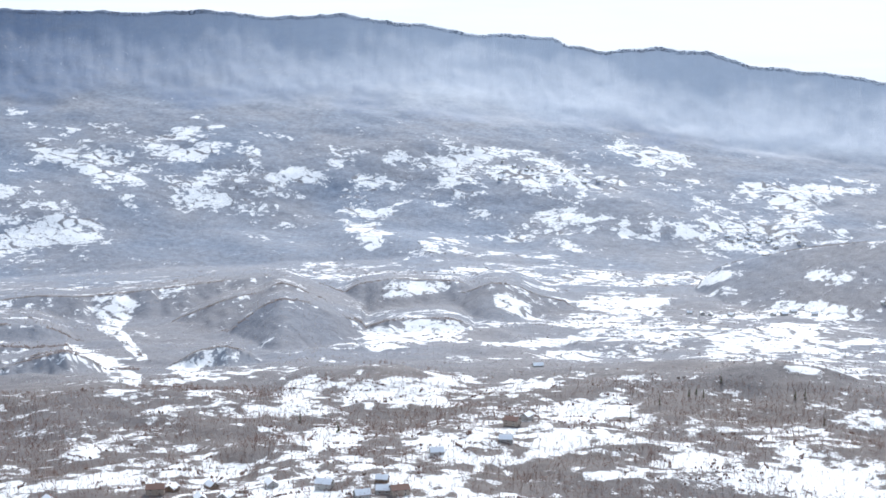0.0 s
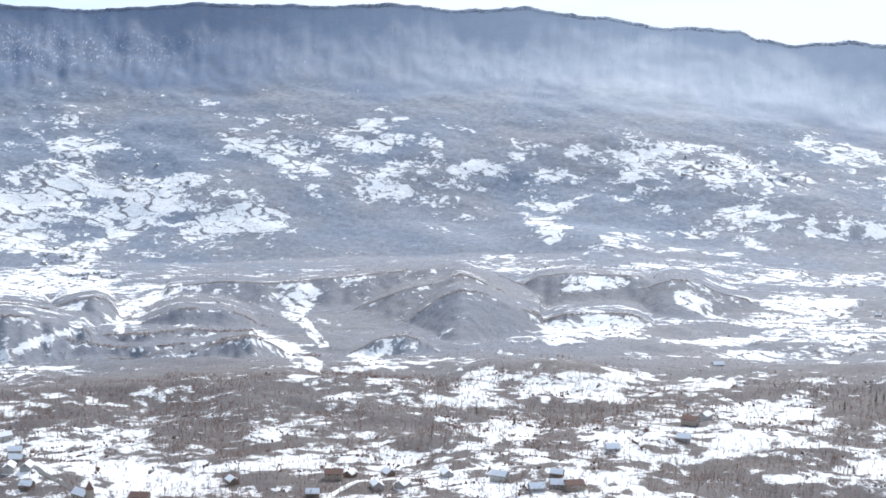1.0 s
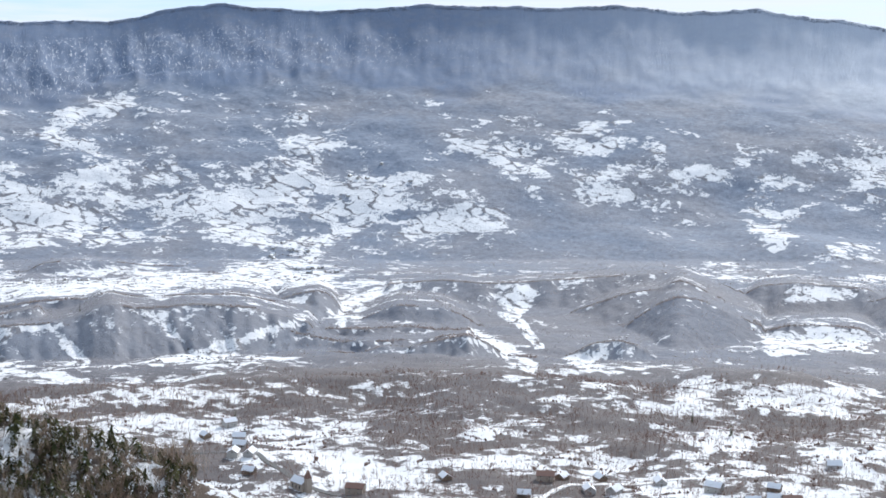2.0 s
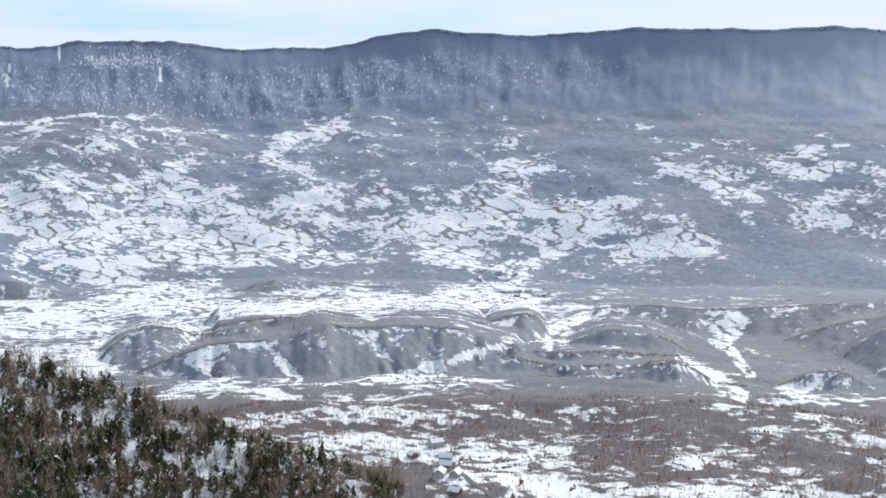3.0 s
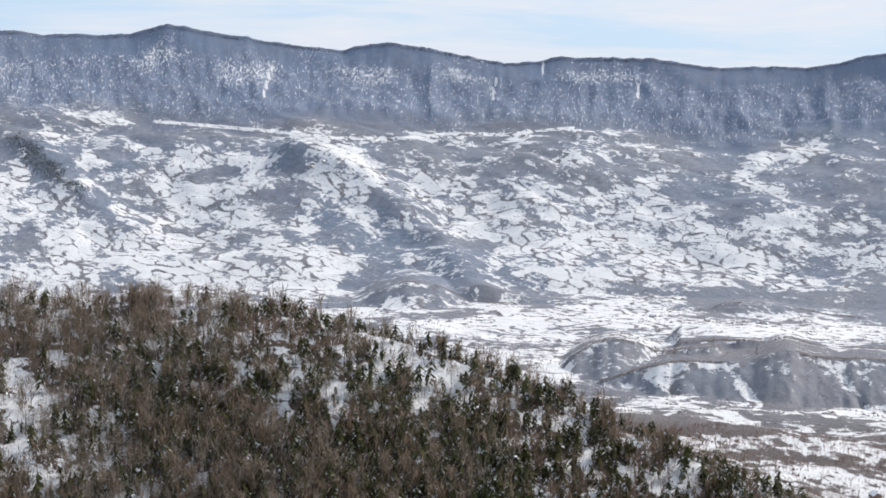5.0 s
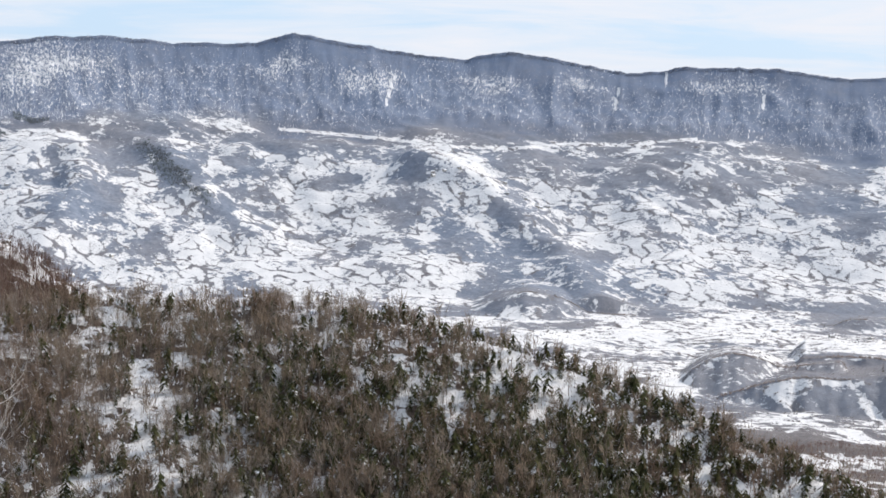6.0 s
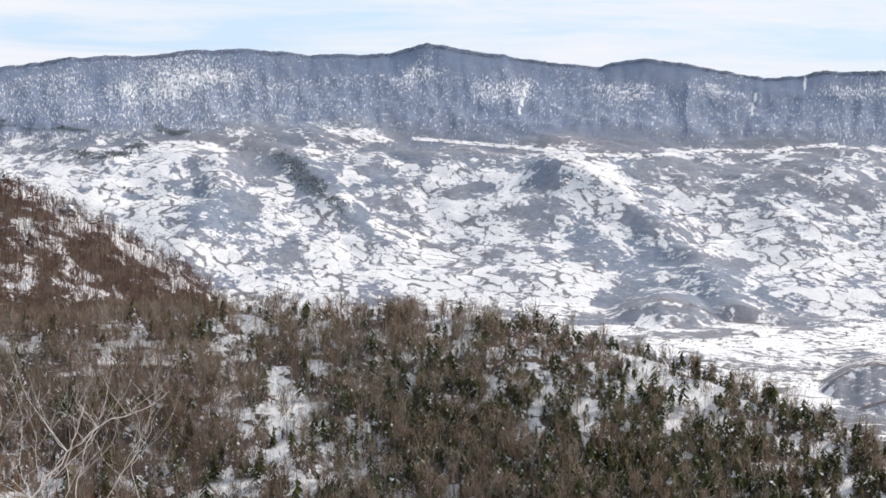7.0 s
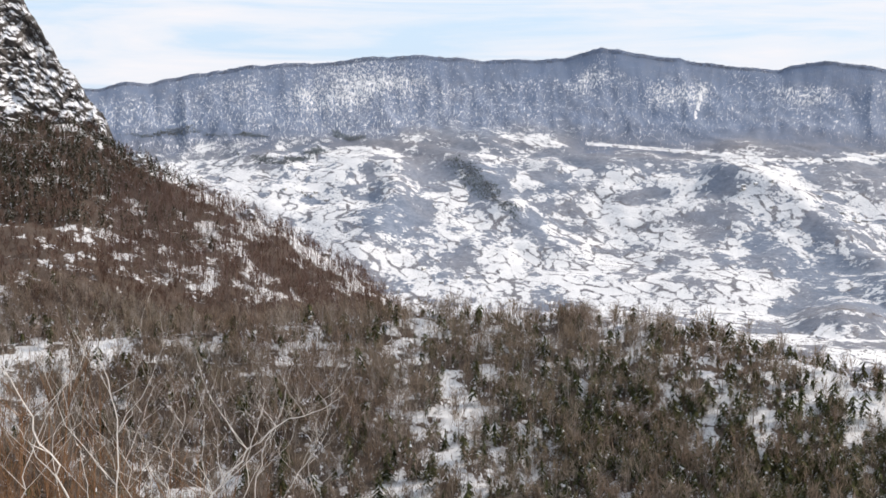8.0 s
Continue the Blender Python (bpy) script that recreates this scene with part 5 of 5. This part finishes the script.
def sapling(stem, d, seed, thick, side):
    """A slender crooked stem rooted on the slope, with upcurving branches and a few twigs."""
    r = random.Random(seed)
    pts = [sight(b, e, d) for b, e in stem]
    foot = at_ground(stem[0][0], d)
    foot.z -= 0.3
    pts = [foot, foot.lerp(pts[0], 0.5) + Vector((0.08, 0.05, 0))] + pts
    thing = new("bare_sapling")
    thing.location = foot
    line = crooked(pts, r, 0.02, 4)
    n = len(line)
    radii = [0.72 * thick * (1.1 - 0.95 * k / (n - 1)) for k in range(n)]
    part("stem", tube(bmesh.new(), [p - foot for p in line], radii, 6), M_STEM, thing)
    across, up = sight(stem[0][0] - 90, 0, 1), Vector((0, 0, 1))
    for k in range(9, n, 3):
        for _ in range(side):
            p, q = line[k], radii[k] * 0.6
            way = 1 if r.random() < 0.55 else -1
            length = r.uniform(0.22, 0.8) * (1.1 - 0.5 * k / n)
            depth = sight(stem[0][0], 0, 1) * r.uniform(-0.4, 0.4)
            d1 = (across * way * r.uniform(0.4, 0.9) + up * r.uniform(0.4, 1.1) + depth).normalized() * length
            d2 = (across * way * 0.35 + up + depth).normalized() * length * r.uniform(0.5, 1.0)
            arm = crooked([p, p + d1, p + d1 + d2], r, 0.012)
            m = len(arm)
            branch = part("branch", tube(bmesh.new(), [v - foot for v in arm], [q * (1 - 0.75 * s / (m - 1)) for s in range(m)], 5), M_STEM, thing)
            for _ in range(r.choice((1, 2, 3))):
                o = arm[r.randrange(1, m - 1)]
                t = (across * r.uniform(-0.6, 0.6) + up * r.uniform(0.7, 1.4) + depth).normalized() * length * r.uniform(0.3, 0.8)
                part("twig", tube(bmesh.new(), [v - foot for v in crooked([o, o + t], r, 0.008)], [0.5 * q, 0.4 * q, 0.3 * q, 0.15 * q], 4), M_STEM, branch)
    return tagged(thing, "slender bare sapling with pale grey forked branches", "sapling", "saplings below the lookout")


TALL_STEMS = [
    (13.0, 0.014, 2, [(75.72, -16.13), (75.64, -13.51), (75.93, -11.38), (76.29, -10.3), (76.71, -9.23)]),
    (12.0, 0.016, 1, [(77.54, -16.01), (78.25, -14.12), (79.22, -12.11), (80.18, -10.13), (80.78, -8.7)]),
    (14.0, 0.009, 1, [(77.94, -15.99), (78.2, -13.94), (77.6, -12.22), (78.28, -10.22)]),
    (13.5, 0.014, 2, [(72.08, -16.31), (70.4, -14.32), (68.65, -13.14), (67.28, -12.81), (66.43, -12.25)]),
    (13.7, 0.009, 1, [(70.61, -16.37), (70.26, -14.33), (69.75, -12.81), (69.36, -11.12)]),
    (13.9, 0.009, 2, [(70.09, -15.89), (69.62, -14.05), (68.98, -12.99), (68.47, -10.82)]),
    (14.0, 0.008, 2, [(71.9, -16.32), (72.14, -15.32), (72.1, -12.88), (72.39, -10.73)]),
]
THIN_STEMS = [
    (14.2, 0.008, 1, [(74.32, -16.21), (74.47, -14.37), (74.73, -13.39), (74.79, -12.1)]),
    (14.2, 0.009, 2, [(71.31, -16.34), (71.63, -14.26), (71.91, -12.21)]),
    (13.0, 0.008, 1, [(76.82, -16.06), (77.01, -14.68), (77.34, -13.33), (78.93, -11.9)]),
    (14.4, 0.008, 1, [(68.96, -16.42), (68.0, -15.04), (67.05, -13.69), (66.57, -12.32)]),
    (13.4, 0.009, 2, [(73.64, -16.24), (73.49, -14.41), (72.89, -12.86), (73.14, -11.26)]),
    (12.6, 0.01, 2, [(79.49, -15.87), (79.0, -14.11), (78.24, -12.39), (77.37, -10.87)]),
    (13.2, 0.008, 2, [(75.01, -16.17), (75.32, -14.55), (74.48, -12.57), (74.27, -10.76)]),
    (14.6, 0.007, 2, [(67.54, -16.46), (67.88, -15.04), (67.52, -13.68), (67.75, -12.3)]),
]
for k, (d, thick, side, stem) in enumerate(TALL_STEMS + THIN_STEMS):
    sapling(stem, d, 80 + k, thick, side)


def coppice(bearing, d, top, seed, shoots, spread_m):
    """A thicket of thin orange-brown shoots on the slope below the lookout."""
    r = random.Random(seed)
    foot = at_ground(bearing, d)
    thing = new("coppice_shrub")
    thing.location = foot
    tall = sight(bearing, top, d).z - foot.z
    for _ in range(shoots):
        a, w = r.uniform(0, 6.28), r.random() ** 0.6
        o = Vector((math.cos(a), math.sin(a), 0)) * w
        h = tall * r.uniform(0.74, 1.06) * (1.04 - 0.12 * w)
        bm = bmesh.new()
        end = o * spread_m + Vector((0, 0, h))
        q = r.uniform(0.005, 0.010)
        mid = o * spread_m * 0.45 + Vector((r.uniform(-0.1, 0.1), r.uniform(-0.1, 0.1), h * 0.55))
        tube(bm, [o * 0.4 + Vector((0, 0, -0.2)), mid, end], [1.6 * q, q, 0.3 * q], 4)
        for _ in range(8):
            s = r.uniform(0.35, 0.95)
            p = mid.lerp(end, s) if s > 0.5 else mid.lerp(end, 0.2 * s)
            t = Vector((r.uniform(-1, 1), r.uniform(-1, 1), r.uniform(0.6, 2.0))).normalized() * r.uniform(0.2, 0.7)
            tube(bm, [p, p + 0.6 * t, p + t], [0.5 * q, 0.4 * q, 0.2 * q], 3)
        part("shoot", bm, M_ORANGE, thing)
    return tagged(thing, "thicket of thin orange-brown bare shoots on the slope", "shrub", "thickets below the lookout")


for k, (bearing, d, top, shoots) in enumerate([(79.6, 14, -11.8, 46), (78.2, 15, -12.8, 40), (81.2, 13, -10.8, 30), (76.6, 15, -13.8, 32), (74.4, 16, -14.6, 26), (72.0, 16, -14.8, 22)]):
    coppice(bearing, d, top, 90 + k, int(1.9 * shoots), 1.3)


# ---- rocks ----
def crag_mesh():
    """The rock tower behind the spur: a steep jointed face with ledges, set back towards its crest, and a flat top behind."""
    cols, rows = 300, 200
    a = np.linspace(75.0, 96.0, cols)[None, :] + np.zeros((rows, 1))
    v = np.linspace(-0.04, 1, rows)[:, None]
    rough = 11 * fbm(a * 16.5, 0 * a, 8, 4, 0.6) + 7 * fbm(a * 16.5, 0 * a + 40, 30, 3)
    top = 950 * np.tan(np.radians(curve(CLIFF, 1, a))) + rough
    foot = curve(SPUR, 2, a) * np.tan(np.radians(curve(SPUR, 1, a))) - 40
    z = foot + (np.maximum(top, foot + 0.5) - foot) * v
    s = a * 16.5
    lean = z + 0.35 * s
    step = (lean / 13 + 5.0 * fbm(s, z, 40, 4)) % 1.0
    depth = 30 * np.abs(fbm(s, z * 0.6, 46, 5, 0.6)) + 15 * fbm(s + 70, z, 15, 4, 0.65) + 7 * fbm(s, z + 50, 5, 3, 0.7) - 2.4 * step
    d = 945 - (top - z) / 2.6 + depth * np.clip((top - z) / 9, 0.15, 1)
    x, y = -d * np.sin(np.radians(a)), d * np.cos(np.radians(a))
    face = np.stack([x, y, z], -1)
    back = face[-1:] * np.array([1.10, 1.10, 1.0]) + np.array([0, 0, -60.0])
    deep = back * np.array([1.05, 1.05, 0.0]) + np.array([0, 0, -240.0])
    v = np.concatenate([face, back, deep], 0)
    rows += 2
    i, j = np.meshgrid(np.arange(rows - 1), np.arange(cols - 1), indexing="ij")
    quads = np.stack([i * cols + j + 1, i * cols + j, (i + 1) * cols + j, (i + 1) * cols + j + 1], -1).reshape(-1, 4)
    me = bpy.data.meshes.new("rock_crag")
    me.from_pydata(v.reshape(-1, 3).tolist(), [], quads.tolist())
    me.materials.append(M_CRAG)
    return me


tagged(new("rock_crag", crag_mesh()), "dark jointed rock crag with snow on its ledges", "cliff")


def boulder(place, size, seed):
    bm = bmesh.new()
    bmesh.ops.create_icosphere(bm, subdivisions=4, radius=1.0)
    for v in bm.verts:
        f = 1 + 0.55 * noise.noise(v.co * 1.4 + Vector((seed, 0, 0))) + 0.3 * noise.noise(v.co * 3.7)
        v.co = Vector((v.co.x * size[0], v.co.y * size[1], v.co.z * size[2])) * f
    ob = part("rock_outcrop", bm, M_ROCK, None)
    ob.location = place
    return tagged(ob, "jagged grey rock outcrop with snow on its ledges", "rock", "outcrops on the spur")


for b, d, s in [(70.3, 826, (6.5, 5, 5.5)), (69.4, 822, (4.5, 4, 3)), (74.6, 880, (5, 5, 6)), (72.6, 858, (3.5, 3.5, 2.6)), (67.2, 808, (3.5, 3, 2.2))]:
    boulder(at_ground(b, d), s, b)


# ---- village ----
def box(bm, x0, x1, y0, y1, z0, z1):
    vs = [bm.verts.new(p) for p in ((x0, y0, z0), (x1, y0, z0), (x1, y1, z0), (x0, y1, z0), (x0, y0, z1), (x1, y0, z1), (x1, y1, z1), (x0, y1, z1))]
    for f in ((3, 2, 1, 0), (4, 5, 6, 7), (0, 1, 5, 4), (1, 2, 6, 5), (2, 3, 7, 6), (3, 0, 4, 7)):
        bm.faces.new([vs[k] for k in f])
    return bm


def prism(bm, w, y0, y1, z0, z1, lift=0.0):
    """A gable block, ridge along y."""
    vs = [bm.verts.new(p) for p in ((-w, y0, z0), (w, y0, z0), (0, y0, z1), (-w, y1, z0), (w, y1, z0), (0, y1, z1))]
    for f in ((0, 1, 2), (5, 4, 3), (0, 3, 4, 1), (1, 4, 5, 2), (2, 5, 3, 0)):
        bm.faces.new([vs[k] for k in f])
    return bm


def slab_roof(w, d, z0, z1, thick, over):
    """Two sloping slabs that meet at the ridge."""
    bm = bmesh.new()
    drop = (z1 - z0) / w * over
    for s in (-1, 1):
        pts = [(s * (w + over), -d - over, z0 - drop), (0, -d - over, z1), (0, d + over, z1), (s * (w + over), d + over, z0 - drop)]
        lowv, topv = [bm.verts.new(p) for p in pts], [bm.verts.new((p[0], p[1], p[2] + thick)) for p in pts]
        bm.faces.new(lowv), bm.faces.new(topv[::-1])
        for k in range(4):
            bm.faces.new((lowv[k], topv[k], topv[(k + 1) % 4], lowv[(k + 1) % 4]))
    bmesh.ops.recalc_face_normals(bm, faces=bm.faces)
    return bm


def house(w, d, wall_h, roof_h, plaster, tiles, snowy, detail=True):
    """w and d are half widths. Walls, gable, roof with its snow, chimney, windows and a door."""
    thing = new("house")
    bm = box(bmesh.new(), -w, w, -d, d, -1.5, wall_h)
    prism(bm, w, -d, d, wall_h, wall_h + roof_h - 0.05)
    part("wall", bm, plaster, thing)
    roof = part("roof", slab_roof(w, d, wall_h, wall_h + roof_h, 0.22, 0.5), tiles, thing)
    if snowy:
        part("roof_snow", slab_roof(w, d, wall_h + 0.23, wall_h + roof_h + 0.24, 0.18, 0.42), M_SNOW, roof, "snow lying on the roof")
    part("chimney", box(bmesh.new(), 0.35 * w, 0.35 * w + 0.6, -0.3, 0.3, wall_h + 0.4 * roof_h, wall_h + roof_h + 0.9), M_BRICK, roof)
    if detail:
        for sx in (-1, 1):
            for yy in (-0.5, 0.5):
                for zz in ([1.0] if wall_h < 4 else [1.0, 3.6]):
                    win = part("window", box(bmesh.new(), sx * w - 0.06, sx * w + 0.06, yy * d - 0.55, yy * d + 0.55, zz, zz + 1.2), M_FRAME, thing)
                    part("pane", box(bmesh.new(), sx * w - 0.08, sx * w + 0.08, yy * d - 0.45, yy * d + 0.45, zz + 0.1, zz + 1.1), M_PANE, win)
        for sy in (-1, 1):
            win = part("window", box(bmesh.new(), -0.6, 0.6, sy * d - 0.06, sy * d + 0.06, wall_h + 0.2, wall_h + 1.3), M_FRAME, thing)
            part("pane", box(bmesh.new(), -0.5, 0.5, sy * d - 0.08, sy * d + 0.08, wall_h + 0.3, wall_h + 1.2), M_PANE, win)
        part("door", box(bmesh.new(), -0.5, 0.5, -d - 0.07, -d + 0.05, -0.2, 2.0), M_DOOR, thing)
    return thing


KINDS = [house(4.2, 6.0, 4.6, 2.8, M_WALL_WHITE, M_TILE_RED, True), house(4.0, 5.5, 3.0, 3.0, M_WALL_GREY, M_TILE_BROWN, True),
         house(4.5, 6.5, 5.0, 2.6, M_WALL_CREAM, M_TILE_RED, False), house(3.6, 4.6, 2.8, 2.6, M_WALL_BROWN, M_TILE_BROWN, True)]
LABELS = ["white village house with snow on its red roof", "grey village house with snow on its brown roof", "cream house with a bare red tiled roof", "small brown barn under a snowy roof"]
HOUSES = [(25.55, 1226, 0), (26.55, 1195, 3), (25.13, 1176, 1), (25.1, 1116, 1), (25.4, 1064, 0), (24.7, 1061, 1), (24.75, 1018, 3), (20.24, 972, 2), (12.09, 997, 2), (11.39, 1008, 3),
          (10.24, 974, 1), (9.15, 975, 1), (9.77, 1024, 3), (7.25, 1007, 1), (13.0, 953, 3), (2.47, 975, 1), (1.8, 970, 2), (2.53, 1003, 3), (-3.0, 1195, 2), (-2.75, 1131, 1),
          (-3.62, 1227, 0), (-4.07, 1601, 0), (5.0, 985, 0), (3.4, 962, 1), (16.4, 1002, 3), (0.2, 1090, 1)]
turns = random.Random(5)
used = set()
for b, d, k in HOUSES:
    m = Matrix.Translation(at_ground(b, d)) @ Matrix.Rotation(radians(b + turns.choice((20, 75, 110, 160)) + turns.uniform(-12, 12)), 4, "Z")
    if k in used:
        ob = copy_thing(KINDS[k], m)
    else:
        ob = KINDS[k]
        ob.matrix_basis = m
    used.add(k)
    tagged(ob, LABELS[k], "house", "houses of the valley village")

FAR_KINDS = [house(3.6, 5.0, 4.0, 2.4, M_WALL_WHITE, M_TILE_BROWN, True, False), house(3.4, 4.6, 3.4, 2.2, M_WALL_WHITE, M_TILE_RED, True, False),
             house(3.6, 5.6, 4.0, 2.2, M_WALL_GREY, M_TILE_BROWN, True, False)]
FAR_LABELS = ["far pale house with a snowy brown roof among fields", "far white house with a snowy red roof among fields", "far grey house with snow on its roof"]
HAMLETS = [(23.3, 3180, 1.2, 60, 9), (21.9, 2900, 1.0, 50, 8), (-14.2, 3406, 2.0, 70, 14), (-12.4, 3440, 1.2, 60, 8), (-3.4, 3768, 2.2, 90, 12), (45.8, 3760, 1.0, 70, 8),
           (20.0, 3609, 1.4, 90, 7), (64.2, 3310, 2.0, 70, 6), (49.7, 3800, 1.0, 60, 5), (-15.0, 2404, 1.6, 50, 5), (-11.0, 2358, 1.2, 40, 4), (67.5, 3884, 1.6, 60, 6), (33.0, 2800, 3.0, 40, 6)]
count = 0
for b, d, wide, deep, n in HAMLETS:
    for _ in range(n):
        m = Matrix.Translation(at_ground(b + turns.gauss(0, 0.6 * wide), d + turns.gauss(0, 0.6 * deep))) @ Matrix.Rotation(turns.uniform(0, 6.28), 4, "Z")
        k = count % 3
        if count < 3:
            ob = FAR_KINDS[k]
            ob.matrix_basis = m
        else:
            ob = copy_thing(FAR_KINDS[k], m)
        tagged(ob, FAR_LABELS[k], "house", "far hamlet houses")
        count += 1


def church(place, turn):
    thing = new("church")
    thing.matrix_basis = Matrix.Translation(place) @ Matrix.Rotation(radians(turn), 4, "Z")
    bm = box(bmesh.new(), -4, 4, -7, 7, -1.5, 5.5)
    prism(bm, 4, -7, 7, 5.5, 9.0)
    part("nave", bm, M_WALL_CREAM, thing)
    roof = part("roof", slab_roof(4, 7, 5.5, 9.1, 0.22, 0.4), M_TILE_BROWN, thing)
    part("roof_snow", slab_roof(4, 7, 5.75, 9.35, 0.2, 0.3), M_SNOW, roof, "snow lying on the roof")
    tower = part("tower", box(bmesh.new(), -2, 2, -11, -7.02, -1.5, 10.5), M_WALL_CREAM, thing)
    bm = bmesh.new()
    bmesh.ops.create_cone(bm, cap_ends=True, segments=4, radius1=3.1, radius2=0.08, depth=6.5, matrix=Matrix.Translation((0, -9, 13.75)) @ Matrix.Rotation(radians(45), 4, "Z"))
    part("spire", bm, M_TILE_RED, tower, "dark red pointed spire")
    for s in (-1, 1):
        for yy in (-4, 0, 4):
            part("window", box(bmesh.new(), s * 4 - 0.08, s * 4 + 0.08, yy - 0.5, yy + 0.5, 1.5, 4.0), M_PANE, thing)
    return tagged(thing, "small cream church with a red spire and snowy roof", "church")


church(at_ground(22.59, 983), 60)


# ---- roads ----
def road(name, line, width, mat, label):
    """A ribbon that lies on the ground along bearings and distances."""
    fine = []
    for (b0, d0), (b1, d1) in zip(line, line[1:]):
        n = max(2, int(abs(b1 - b0) * 8 + abs(d1 - d0) / 6))
        fine += [at_ground(b0 + (b1 - b0) * k / n, d0 + (d1 - d0) * k / n) for k in range(n)]
    for _ in range(3):
        fine = [fine[0]] + [(a + 2 * c + e) / 4 for a, c, e in zip(fine, fine[1:], fine[2:])] + [fine[-1]]
    bm = bmesh.new()
    rows = []
    for k, p in enumerate(fine):
        d = (fine[min(k + 1, len(fine) - 1)] - fine[max(k - 1, 0)]).normalized()
        s = Vector((-d.y, d.x, 0)).normalized() * width / 2
        rows.append([bm.verts.new(p + f * s + Vector((0, 0, h))) for f, h in ((-1.25, -0.7), (-1, 0.5), (1, 0.5), (1.25, -0.7))])
    for r0, r1 in zip(rows, rows[1:]):
        for k in range(3):
            bm.faces.new((r0[k], r1[k], r1[k + 1], r0[k + 1]))
    bmesh.ops.recalc_face_normals(bm, faces=bm.faces)
    return tagged(part(name, bm, mat, None), label, "road", kind="structure")


road("road", [(31.5, 1130), (29.5, 1119), (27.7, 1106), (26.15, 1103), (24.67, 1087), (24.1, 1047), (22.96, 1003), (21.79, 981), (19.9, 951), (17, 925)], 4.5, M_ROAD, "cleared wet dark road through the snowy village")
road("road_2", [(12.6, 925), (12.44, 938), (12.08, 961), (11.0, 991), (9.55, 1004), (8.34, 1012), (6.89, 1019), (4.5, 1030)], 4.0, M_LANE, "snow-covered lane between the houses")
